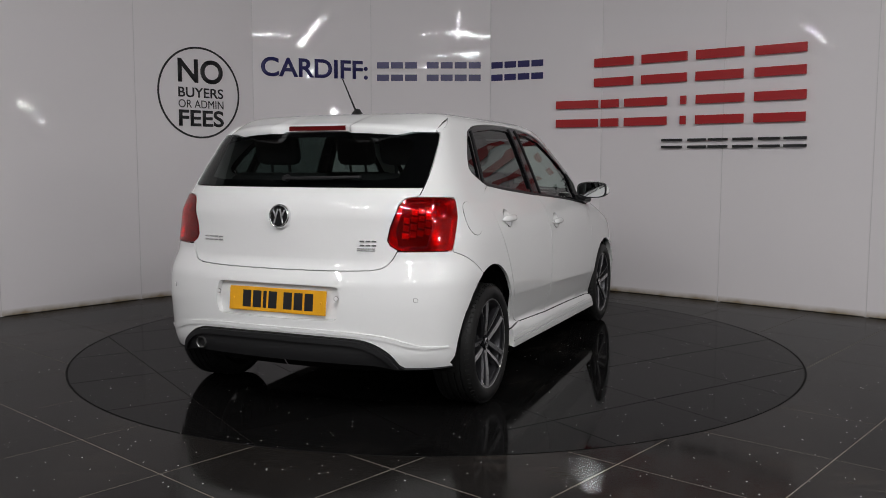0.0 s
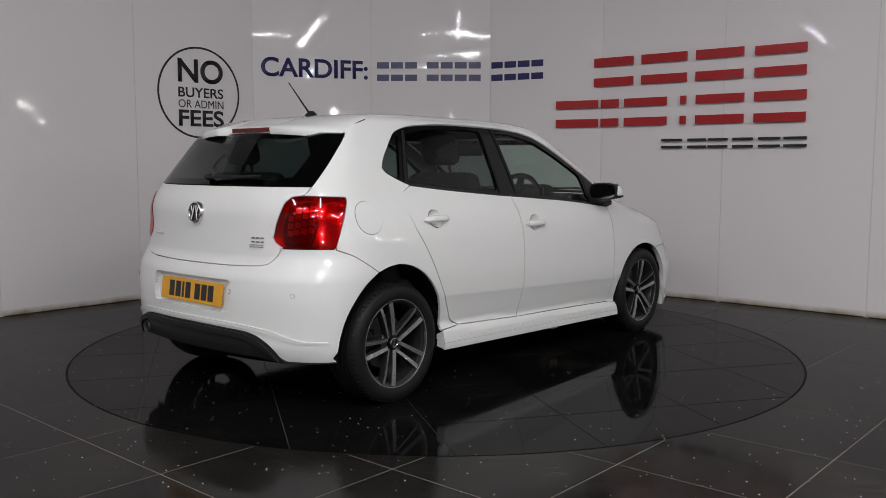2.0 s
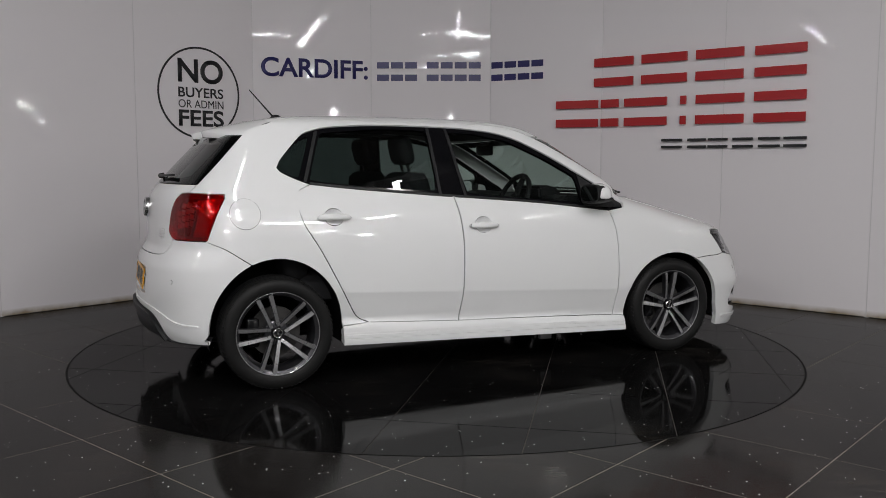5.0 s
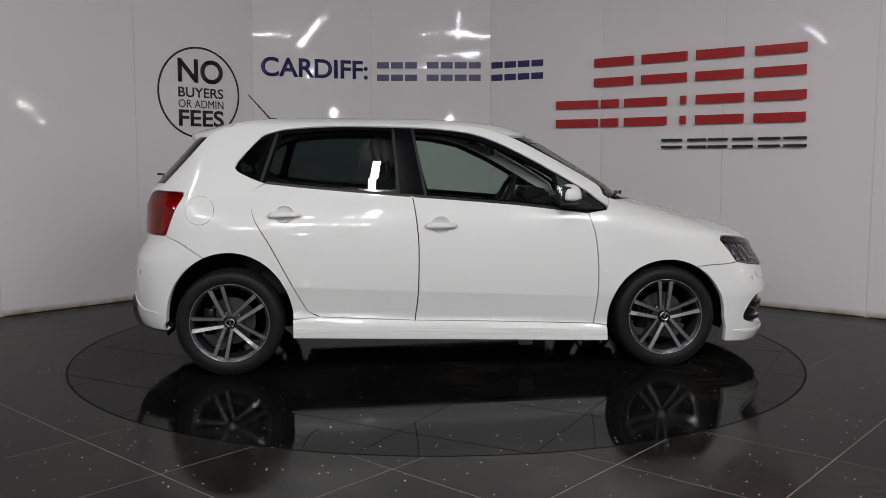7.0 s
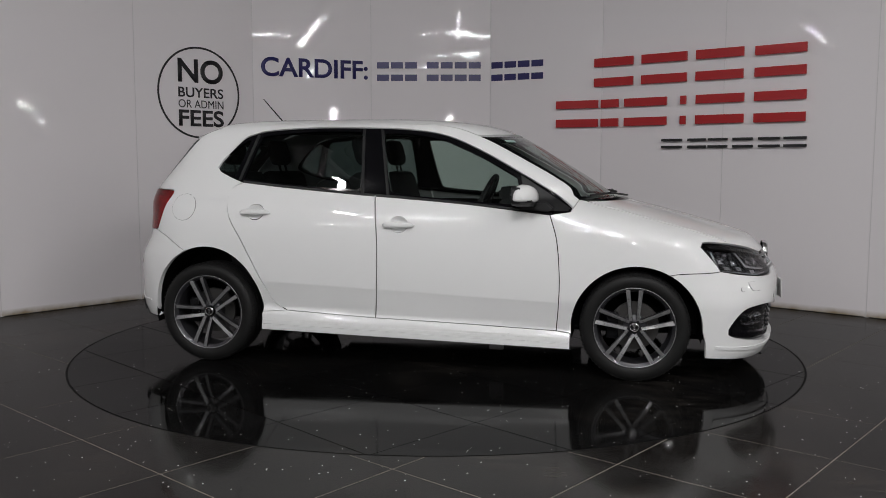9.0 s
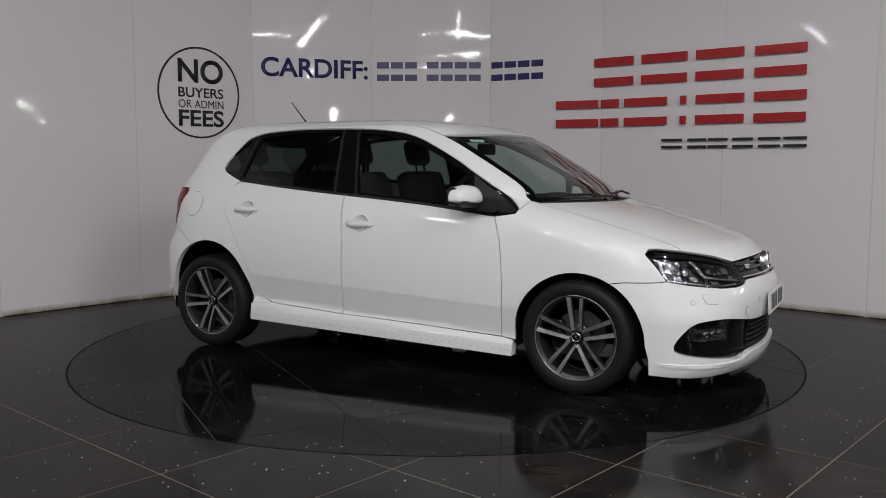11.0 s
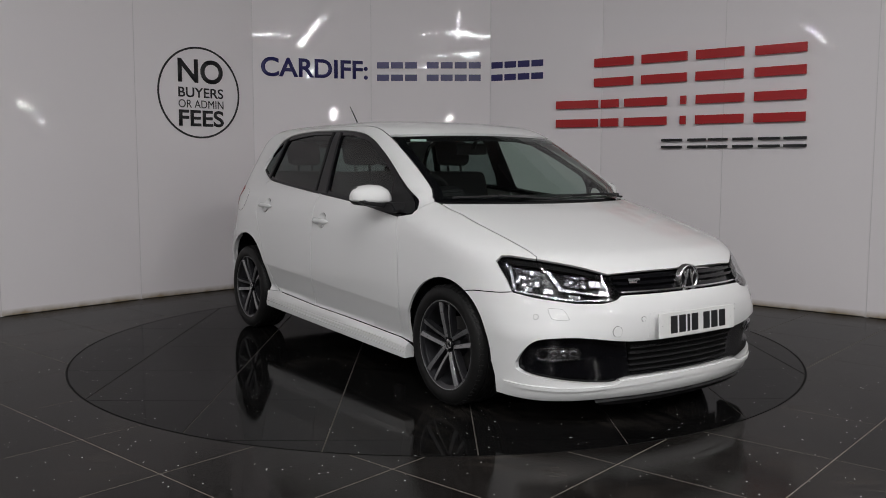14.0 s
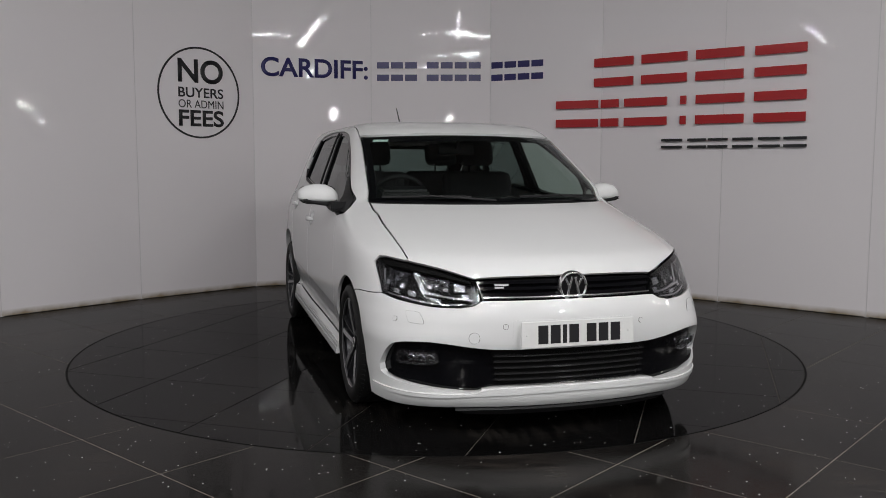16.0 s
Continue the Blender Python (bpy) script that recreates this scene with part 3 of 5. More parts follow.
CAR = thing("car", "white five-door hatchback with grey alloy wheels on the turntable", "car")
FRONT_C, REAR_C = RING_F + RING_K * math.pi / 2, RING_R - RING_K * math.pi / 2


def both(half, centre):
    """Closes a half outline that starts and ends on the centre line with its mirror image."""
    h = arr(half)
    m = h[::-1].copy()
    m[:, 0] = 2 * centre - m[:, 0]
    return chain(h, m)


# shared lines on the skin
BELT = curve([(0.885, 0.912), (0.80, 0.895), (0.64, 0.911), (0.32, 0.946), (-0.064, 0.976), (-0.318, 0.994), (-0.757, 1.031), (-1.036, 1.06)])
DLO_REAR = curve([(-1.036, 1.06), (-1.131, 1.091), (-1.215, 1.126), (-1.236, 1.147), (-1.222, 1.175), (-1.186, 1.217), (-1.078, 1.31), (-1.0, 1.345), (-0.888, 1.367), (-0.632, 1.383),
                  (-0.309, 1.380), (-0.049, 1.367), (0.178, 1.328), (0.403, 1.231), (0.627, 1.108), (0.791, 1.011), (0.892, 0.936), (0.885, 0.912)])
REAR_DOOR_EDGE = curve([(-1.036, 1.06), (-1.10, 1.03), (-1.122, 0.986), (-1.094, 0.863), (-1.002, 0.707), (-0.853, 0.425), (-0.805, 0.35), (-0.74, 0.318)])
REAR_DOOR_FOOT = curve([(-0.74, 0.318), (-0.696, 0.315), (-0.212, 0.292)])
B_LINE = curve([(-0.212, 0.292), (-0.196, 0.45), (-0.192, 0.70), (-0.204, 0.86), (-0.222, 0.987)])
FRONT_DOOR_FOOT = curve([(-0.212, 0.292), (0.30, 0.277), (0.817, 0.258)])
FRONT_DOOR_EDGE = curve([(0.817, 0.258), (0.830, 0.42), (0.832, 0.565), (0.815, 0.758), (0.775, 0.896)])
b_i = int(np.argmin(np.abs(BELT[:, 0] + 0.222)))
f_i = int(np.argmin(np.abs(BELT[:, 0] - 0.775)))


def arch(cx, cz, rx, rz, a0, a1, k=30):
    t = np.radians(np.linspace(a0, a1, k))
    return np.stack([cx + rx * np.cos(t), cz + rz * np.sin(t)], 1)


def ring_arch(*a):
    p = arch(*a)
    return to_ring(cast_side(p))


ARCH_F = (1.242, 0.285, 0.345, 0.340)
ARCH_R = (-1.235, 0.30, 0.345, 0.383)
WS_LINE = np.stack([np.linspace(-0.672, -0.597, 18), np.linspace(0.976, 1.332, 18)], 1)   # windscreen's side, as (y, z)
WS_3D = cast_front(WS_LINE)
ROOF_LINE = curve([(0.34, -0.597), (0.2, -0.585), (0.0, -0.575), (-0.4, -0.567), (-0.8, -0.56), (-1.17, -0.552)], 0.03)
ROOF_LINE[0] = WS_3D[-1][:2]
ROOF_3D = cast_top(ROOF_LINE)
GLASS_SIDE = curve([ring_u_ for ring_u_ in ((-1.449, 1.320), (-1.52, 1.235), (-1.59, 1.145), (-1.657, 1.06))])
LAMP_R = [(-1.835, 0.826), (-1.822, 0.885), (-1.803, 0.935), (-1.782, 0.985), (-1.750, 1.012), (-1.70, 1.019), (-1.502, 1.012), (-1.497, 0.990), (-1.507, 0.955), (-1.558, 0.785), (-1.568, 0.776),
          (-1.768, 0.776), (-1.79, 0.781), (-1.824, 0.803)]
LAMP_F = [(1.572, 0.731), (1.590, 0.754), (1.63, 0.757), (1.748, 0.744), (1.91, 0.717), (2.062, 0.677), (2.085, 0.64), (2.102, 0.594), (2.075, 0.576), (2.022, 0.565), (1.916, 0.566), (1.76, 0.585), (1.66, 0.604), (1.630, 0.655)]
lamp_f, lamp_r = arr(LAMP_F), arr(LAMP_R)

# doors, with a crisp crease low down
cx_ = np.arange(-1.1, 0.9, 0.012)
CREASE = np.vstack([np.stack([cx_, 0.454 - 0.042 * cx_ + d], 1) for d in (-0.007, 0.006)])
HANDLES = ((-0.068, 0.825), (-0.930, 0.884))


def cup_rim(x, z):
    t = np.linspace(0, 2 * math.pi, 36, endpoint=False)
    return np.stack([x + 0.050 * np.cos(t), z + 0.006 + 0.043 * np.sin(t)], 1)


front_doors = skin_panel("front_door", [chain(FRONT_DOOR_FOOT, FRONT_DOOR_EDGE, BELT[f_i:b_i + 1], B_LINE[::-1]), cup_rim(*HANDLES[0])], cast_side, PAINT, CAR, gap=0.0032, sides="RL", extra=CREASE)
rear_doors = skin_panel("rear_door", [chain(REAR_DOOR_FOOT, B_LINE, BELT[b_i:], REAR_DOOR_EDGE), cup_rim(*HANDLES[1])], cast_side, PAINT, CAR, gap=0.0032, sides="RL", extra=CREASE)

# wings, flanks, sills
seam_f = curve([(1.409, 0.5825), (1.47, 0.592), (1.60, 0.597), (1.66, 0.604)])
hood_side = curve(to_ring(cast_top(arr([(1.706, -0.653), (1.641, -0.657), (1.52, -0.662), (1.395, -0.665), (1.245, -0.667), (1.10, -0.667), (1.02, -0.666), (0.95, -0.665)]))))
a_foot = to_ring(WS_3D[:1])[0]
wing = chain(curve([(0.885, 0.912), (0.775, 0.896)]), FRONT_DOOR_EDGE[::-1], [(0.817, 0.258), (0.898, 0.25)], ring_arch(*ARCH_F, 183, 61),
             seam_f, [lamp_f[13], lamp_f[0], lamp_f[1], lamp_f[2], lamp_f[3]], hood_side, [a_foot])
skin_panel("front_wing", [wing], cast_ring, PAINT, CAR, sides="RL")
seam_r = curve([(-1.556, 0.772), (-1.47, 0.735), (-1.359, 0.6576)])
flank = chain(DLO_REAR[::-1], REAR_DOOR_EDGE, [(-0.74, 0.318), (-0.892, 0.3095)], ring_arch(*ARCH_R, 2, 111), seam_r[::-1],
              lamp_r[9:4:-1], [(-1.682, 1.03)], GLASS_SIDE[::-1], to_ring(ROOF_3D)[::-1], to_ring(WS_3D)[::-1])
skin_panel("side_panel", [flank], cast_ring, PAINT, CAR, sides="RL", label="white rear quarter, roof rail and windscreen pillar")
sill = skin_panel("sill", [chain([(-0.89, 0.209), (0.893, 0.165), (0.893, 0.247)], FRONT_DOOR_FOOT[::-1], REAR_DOOR_FOOT[::-1], [(-0.892, 0.308)])], cast_side, PAINT, CAR, off=0.006, thick=0.05, gap=0.003, sides="RL", label="white side skirt")
for za, zb, d in ((0.0, 0.030, 0.015), (0.034, 0.050, 0.011), (0.054, 0.062, 0.008)):
    skin_panel("skirt_blade", [[(-0.888, 0.211 + za), (0.891, 0.167 + za), (0.891, 0.167 + zb), (-0.888, 0.211 + zb)]], cast_side, PAINT, sill, off=d, thick=0.012, gap=0.0, sides="RL", label="raised lower skirt blade")

# bonnet, roof, windscreen, cowl
hood_3 = cast_ring(hood_side)
lamp_top = cast_ring(curve([(1.748, 0.744), (1.91, 0.717), (2.062, 0.677)]))
mouth_top = curve([(-0.415, 0.679), (-0.25, 0.687), (0.0, 0.690)])
hood_rear = cast_front(np.stack([np.linspace(0, -0.655, 20), np.linspace(0.960, 0.9645, 20)], 1))
half = np.vstack([hood_rear[:, :2], hood_3[::-1][1:, :2], lamp_top[:, :2], cast_front(mouth_top)[1:, :2]])
half[0, 1] = half[-1, 1] = 0
hood = chain(half, half[::-1] * [1, -1])
skin_panel("bonnet", [hood], cast_top, PAINT, CAR, gap=0.0025, off=0.001)
ws_top = cast_front(np.stack([np.linspace(-0.597, 0, 16), 1.332 + 0.016 * (1 - np.linspace(1, 0, 16) ** 2)], 1))
half = np.vstack([ws_top[::-1][:, :2], ROOF_3D[1:, :2], [(-1.165, -0.4), (-1.175, -0.2), (-1.18, 0.0)]])
roof = chain(half, half[::-1] * [1, -1])
skin_panel("roof", [roof], cast_top, PAINT, CAR, gap=0.002)
half = np.vstack([[(0, 0.978)], [(-0.45, 0.977)], WS_LINE, ws_top[1:, 1:]])
skin_panel("windscreen", [chain(half, half[::-1] * [-1, 1])], cast_front, GLASS, CAR, off=-0.003, thick=0.004, gap=0.012, label="clear windscreen with a dark border").visible_shadow = False
outer = chain(half, half[::-1] * [-1, 1])
inner = [(-0.625, 1.0), (0.625, 1.0), (0.565, 1.295), (0.3, 1.305), (0, 1.308), (-0.3, 1.305), (-0.565, 1.295)]
skin_panel("windscreen_border", [outer, inner], cast_front, BLACK_GLOSS, CAR, off=-0.009, thick=0.003, gap=0.004, label="black printed glass border")
skin_panel("cowl", [[(-0.655, 0.945), (0.655, 0.945), (0.66, 0.974), (-0.66, 0.974)]], cast_front, BLACK_TRIM, CAR, off=-0.012, gap=0.0)

# tail: bumper, tailgate, rear window, spoiler
tail_foot = curve([(REAR_C, 0.686), (-2.066, 0.688), (-1.90, 0.695), (-1.845, 0.712), (-1.812, 0.745), (-1.795, 0.776)])
low_edge = curve([(-1.556, 0.25), (-1.775, 0.258), (-1.80, 0.275), (-1.845, 0.33), (-1.93, 0.378), (-2.06, 0.392), (REAR_C, 0.398)])
bump_r = both(chain(tail_foot, [lamp_r[11], lamp_r[10], lamp_r[9], (-1.556, 0.772)], seam_r, ring_arch(*ARCH_R, 111, 180)[1:], [(-1.578, 0.27)], low_edge)[:], REAR_C)
recess = rounded([(REAR_C + 0.335, 0.62), (REAR_C + 0.33, 0.47), (REAR_C - 0.33, 0.47), (REAR_C - 0.335, 0.62)], 2, 0.06)
rear_bumper = skin_panel("rear_bumper", [bump_r, recess], cast_ring, PAINT, CAR, thick=0.03)
skin_panel("plate_recess", [rounded([(REAR_C + 0.34, 0.625), (REAR_C + 0.335, 0.465), (REAR_C - 0.335, 0.465), (REAR_C - 0.34, 0.625)], 2, 0.06)], cast_ring, PAINT, rear_bumper, off=-0.026, gap=0.0)
skin_panel("bumper_ledge", [both(curve([(REAR_C, 0.428), (-2.06, 0.424), (-1.86, 0.405), (-1.72, 0.362), (-1.60, 0.352)]).tolist() + curve([(-1.60, 0.344), (-1.74, 0.350), (-1.88, 0.388), (-2.06, 0.404), (REAR_C, 0.408)]).tolist(), REAR_C)],
           cast_ring, PAINT, rear_bumper, off=0.005, gap=0.0, thick=0.02, label="white lip along the bumper")
gate = both(chain(tail_foot, [lamp_r[12], lamp_r[13]], lamp_r[:6], [(-1.682, 1.03), (-1.657, 1.06), (-1.78, 1.06), (REAR_C, 1.06)]), REAR_C)
tailgate = skin_panel("tailgate", [gate], cast_ring, PAINT, CAR, gap=0.0025)
rear_glass = both(chain([(REAR_C, 1.062), (-1.78, 1.062), (-1.657, 1.062)], GLASS_SIDE[::-1], [(-1.449, 1.320), (REAR_C, 1.335)]), REAR_C)
skin_panel("rear_window", [rear_glass], cast_ring, PRIVACY, CAR, off=-0.002, thick=0.004, gap=0.003, label="dark tinted rear window").visible_shadow = False
inner = both([(REAR_C, 1.10), (-1.86, 1.10), (-1.76, 1.112), (-1.62, 1.275), (-1.70, 1.295), (REAR_C, 1.30)], REAR_C)
skin_panel("rear_window_border", [rear_glass, inner], cast_ring, BLACK_GLOSS, CAR, off=-0.008, thick=0.003, gap=0.003)
skin_panel("diffuser", [both(np.vstack([low_edge[::-1], [(-1.80, 0.25), (-1.9, 0.27), (-2.1, 0.275), (REAR_C, 0.275)]]), REAR_C)], cast_ring, BLACK_TRIM, CAR, off=0.006, thick=0.08, gap=0.002, label="black lower bumper insert")
skin_panel("diffuser_ridge", [both(np.vstack([curve([(REAR_C, 0.392), (-2.06, 0.386), (-1.93, 0.370), (-1.855, 0.325), (-1.80, 0.264)]), curve([(-1.815, 0.262), (-1.875, 0.315), (-1.95, 0.35), (-2.06, 0.362), (REAR_C, 0.368)])]), REAR_C)],
           cast_ring, BLACK_TRIM, CAR, off=0.02, thick=0.03, gap=0.0, label="black ridge on the bumper insert")

bm = bmesh.new()
rows = []
for y in np.linspace(-0.582, 0.582, 69):
    k = abs(y / 0.582)
    s = cast_top(arr([(-1.168, y)]))[0]
    s2 = cast_top(arr([(-1.10, y)]))[0]
    slope = (s[2] - s2[2]) / (s[0] - s2[0])
    notch = 0.06 * min(max((0.215 - abs(y)) / 0.035, 0), 1)
    tip = np.array([-1.520 + 0.165 * k**3.5 + notch, y * (1 + 0.01 * k), 1.353 - 0.03 * k**2.5])
    low = cast_rear(arr([(y, 1.325 - 0.012 * k)]))[0]
    c1 = s + np.array([-0.13, 0, -0.13 * slope]) * (1 - 0.5 * k**3)
    line = []
    for t in np.linspace(0, 1, 9):
        line.append((1 - t)**2 * s + 2 * t * (1 - t) * c1 + t * t * tip)
    line += [tip + np.array([-0.006, 0, -0.012]), tip + np.array([0.002, 0, -0.036]), tip * 0.4 + low * 0.6 + np.array([0, 0, -0.008]), low + np.array([0.03, 0, 0])]
    rows.append([bm.verts.new(p) for p in line])
for a, b in zip(rows, rows[1:]):
    for i in range(len(a) - 1):
        bm.faces.new((a[i], a[i + 1], b[i + 1], b[i]))
bmesh.ops.recalc_face_normals(bm, faces=bm.faces)
for f in bm.faces:
    if f.calc_center_median().z > 1.36 and f.normal.z < 0:
        bmesh.ops.reverse_faces(bm, faces=bm.faces)
        break
spoiler = part("roof_spoiler", bm, PAINT, CAR, smooth=True, angle=50)
skin_panel("spoiler_root", [[(-1.10, 1.405), (-1.25, 1.395), (-1.38, 1.365), (-1.46, 1.335), (-1.46, 1.30), (-1.38, 1.30), (-1.12, 1.36)]], cast_ring, PAINT, {"R": spoiler, "L": spoiler}, off=-0.006, thick=0.01, gap=0.0, sides="RL")

# nose: bumper, grilles, lamps
jaw_top = chain(seam_f, lamp_f[12:6:-1], [(2.14, 0.596), (2.3, 0.598), (FRONT_C, 0.600)])
jaw_low = curve([(FRONT_C, 0.135), (2.2, 0.135), (2.06, 0.134), (1.8, 0.128), (1.59, 0.140)])
jaw = both(chain(jaw_top[::-1], ring_arch(*ARCH_F, 61, 0), [(1.585, 0.22)], jaw_low[::-1])[:], FRONT_C)
maw_half = curve([(FRONT_C, 0.388), (2.2, 0.388), (2.09, 0.396), (1.98, 0.412), (1.896, 0.418), (1.80, 0.410), (1.755, 0.392), (1.714, 0.345), (1.688, 0.295), (1.69, 0.27), (1.745, 0.246), (1.898, 0.222), (2.06, 0.207), (2.10, 0.214), (2.14, 0.226), (FRONT_C, 0.228)])
maw = both(maw_half, FRONT_C)
front_bumper = skin_panel("front_bumper", [jaw, maw], cast_ring, PAINT, CAR, thick=0.03, gap=0.0025)
skin_panel("lower_grille_surround", [inset(maw if signed_area(maw) > 0 else maw[::-1], -0.004)], cast_ring, BLACK_GLOSS, front_bumper, off=-0.032, gap=0.0, label="gloss black lower grille and fog lamp surround")
mesh_half = both([(FRONT_C, 0.376), (2.14, 0.378), (2.17, 0.24), (FRONT_C, 0.238)], FRONT_C)
skin_panel("lower_grille_backing", [mesh_half], cast_ring, GAP_M, front_bumper, off=-0.028, gap=0.0)
for z in (0.252, 0.277, 0.302, 0.327, 0.352):
    skin_panel("grille_slat", [both([(FRONT_C, z), (2.15, z), (2.155, z + 0.007), (FRONT_C, z + 0.007)], FRONT_C)], cast_ring, SLAT_M, front_bumper, off=-0.010, gap=0.0, thick=0.016)
skin_panel("chrome_strip", [both([(FRONT_C, 0.2305), (2.145, 0.2285), (2.145, 0.2325), (FRONT_C, 0.2345)], FRONT_C)], cast_ring, CHROME, front_bumper, off=-0.014, gap=0.0, thick=0.01)
skin_panel("fog_surround_fin", [curve([(1.72, 0.262), (1.80, 0.25), (1.95, 0.236), (2.10, 0.224)]).tolist() + curve([(2.13, 0.236), (1.95, 0.26), (1.80, 0.272), (1.72, 0.275)]).tolist()], cast_ring, BLACK_GLOSS, front_bumper, off=-0.012, gap=0.0, thick=0.02, sides="RL")
skin_panel("splitter", [both([(FRONT_C, 0.132), (2.1, 0.132), (2.0, 0.128), (2.03, 0.112), (2.12, 0.106), (FRONT_C, 0.106)], FRONT_C)], cast_ring, BLACK_TRIM, CAR, off=0.012, thick=0.12, gap=0.0, label="black front splitter")
skin_panel("bumper_lip", [both(np.vstack([curve([(FRONT_C, 0.222), (2.15, 0.218), (2.06, 0.198), (1.85, 0.196), (1.66, 0.205), (1.63, 0.207)]), curve([(1.63, 0.195), (1.7, 0.185), (1.9, 0.178), (2.1, 0.188), (FRONT_C, 0.198)])]), FRONT_C)],
           cast_ring, PAINT, front_bumper, off=0.006, gap=0.0, thick=0.02, label="white lip along the bumper")
skin_panel("upper_grille", [both(np.vstack([[(FRONT_C, 0.690)], curve([(2.3, 0.688), (2.07, 0.680)]), [(2.09, 0.64), (2.108, 0.598)], [(2.2, 0.602), (FRONT_C, 0.604)]]), FRONT_C)], cast_ring, BLACK_GLOSS, CAR, off=-0.022, gap=0.0, label="gloss black radiator grille")
for z, mt, nm in ((0.664, BLACK_GLOSS, "grille_slat"), (0.640, BLACK_GLOSS, "grille_slat"), (0.609, CHROME, "chrome_strip")):
    h = 0.010 if mt is BLACK_GLOSS else 0.005
    skin_panel(nm, [both([(FRONT_C, z), (2.115 - (z - 0.6) * 0.5, z - 0.003), (2.11 - (z - 0.6) * 0.5, z + h - 0.003), (FRONT_C, z + h)], FRONT_C)], cast_ring, mt, CAR, off=-0.004, gap=0.0, thick=0.014)

CLEAR = glass_material("clear_lens", (0.93, 0.94, 0.95))
LAMP_DARK = plain("lamp_housing", (0.007, 0.007, 0.008), 0.2, spec=0.3, grain=0.1)
# darker copy of lamp_reflector: dull and bright facets are told apart by colour
REFLECT_DARK = plain("dark_lamp_reflector", (0.10, 0.10, 0.11), 0.2, 1.0, grain=0.1, scale=90, bump=1.0)
REFLECT = plain("lamp_reflector", (0.42, 0.42, 0.44), 0.2, 1.0, grain=0.1, scale=90, bump=1.0)
RED_LENS = glass_material("red_lens", (0.62, 0.010, 0.014))
RED_BACK = plain("red_reflector", (0.66, 0.02, 0.02), 0.22, 0.75, grain=0.3, scale=60, bump=0.6)
RED_DEEP = plain("deep_red_reflector", (0.13, 0.004, 0.005), 0.2, 0.3, grain=0.2, scale=120, bump=0.5)

heads = skin_panel("headlamp", [rounded(LAMP_F, 1, 0.12)], cast_ring, LAMP_DARK, CAR, off=-0.045, thick=-0.04, gap=0.003, sides="RL", label="dark headlamp housing with chrome reflectors")
for ob in skin_panel("lens", [rounded(LAMP_F, 1, 0.12)], cast_ring, CLEAR, heads, off=-0.001, thick=0.004, gap=0.004, sides="RL", label="clear lens").values():
    ob.visible_shadow = False
# two lamp modules of small facets round a bulb, and thin chrome blades
for u0, u1, z0, z1 in ((1.662, 1.772, 0.644, 0.714), (1.872, 1.962, 0.640, 0.690)):
    for a in range(4):
        for b in range(3):
            w, h = (u1 - u0) / 4, (z1 - z0) / 3
            p, q = u0 + a * w, z0 + b * h - 0.12 * (a * w)
            skin_panel("chrome_facet", [[(p + 0.002, q + 0.002), (p + w - 0.002, q), (p + w - 0.004, q + h - 0.003), (p + 0.001, q + h - 0.002)]], cast_ring, REFLECT if (a * 7 + b * 5) % 3 == 0 else REFLECT_DARK, heads,
                       off=-0.042 + 0.012 * abs(a - 1.5) + 0.006 * abs(b - 1), thick=0.012, gap=0.0, sides="RL")
    for side in "RL":
        bm = bmesh.new()
        lathe(bm, [(0.0, 0.014), (0.010, 0.011), (0.016, 0.0), (0.016, -0.02)], 16, "z")
        ob = part("bulb", bm, CLEAR, heads[side], smooth=True)
        ob.matrix_basis = skin_pose(cast_ring, ((u0 + u1) / 2, (z0 + z1) / 2), -0.03, side == "L")
for blade in ([(1.628, 0.712), (1.640, 0.712), (1.668, 0.624), (1.655, 0.614)],
              [(1.790, 0.704), (1.812, 0.702), (1.862, 0.634), (1.96, 0.616), (2.062, 0.606), (2.062, 0.600), (1.96, 0.608), (1.852, 0.622)],
              [(1.66, 0.616), (1.80, 0.600), (1.92, 0.586), (2.04, 0.590), (2.04, 0.584), (1.92, 0.579), (1.80, 0.593), (1.665, 0.609)]):
    skin_panel("chrome_blade", [blade], cast_ring, REFLECT, heads, off=-0.022, thick=0.02, gap=0.0, sides="RL")
for u, z, w, h in ((1.705, 0.618, 0.035, 0.018), (1.785, 0.612, 0.040, 0.020), (1.895, 0.594, 0.045, 0.015), (1.985, 0.640, 0.045, 0.026), (2.02, 0.612, 0.03, 0.016)):
    skin_panel("chrome_facet", [[(u, z), (u + w, z - 0.1 * w), (u + w * 0.9, z + h - 0.1 * w), (u - w * 0.1, z + h)]], cast_ring, REFLECT, heads, off=-0.03, thick=0.012, gap=0.0, sides="RL")
skin_panel("dark_brow", [[(1.61, 0.748), (1.75, 0.737), (1.91, 0.710), (2.05, 0.672), (2.05, 0.664), (1.91, 0.694), (1.75, 0.717), (1.63, 0.728)]], cast_ring, GAP_M, heads, off=-0.012, thick=0.02, gap=0.0, sides="RL")

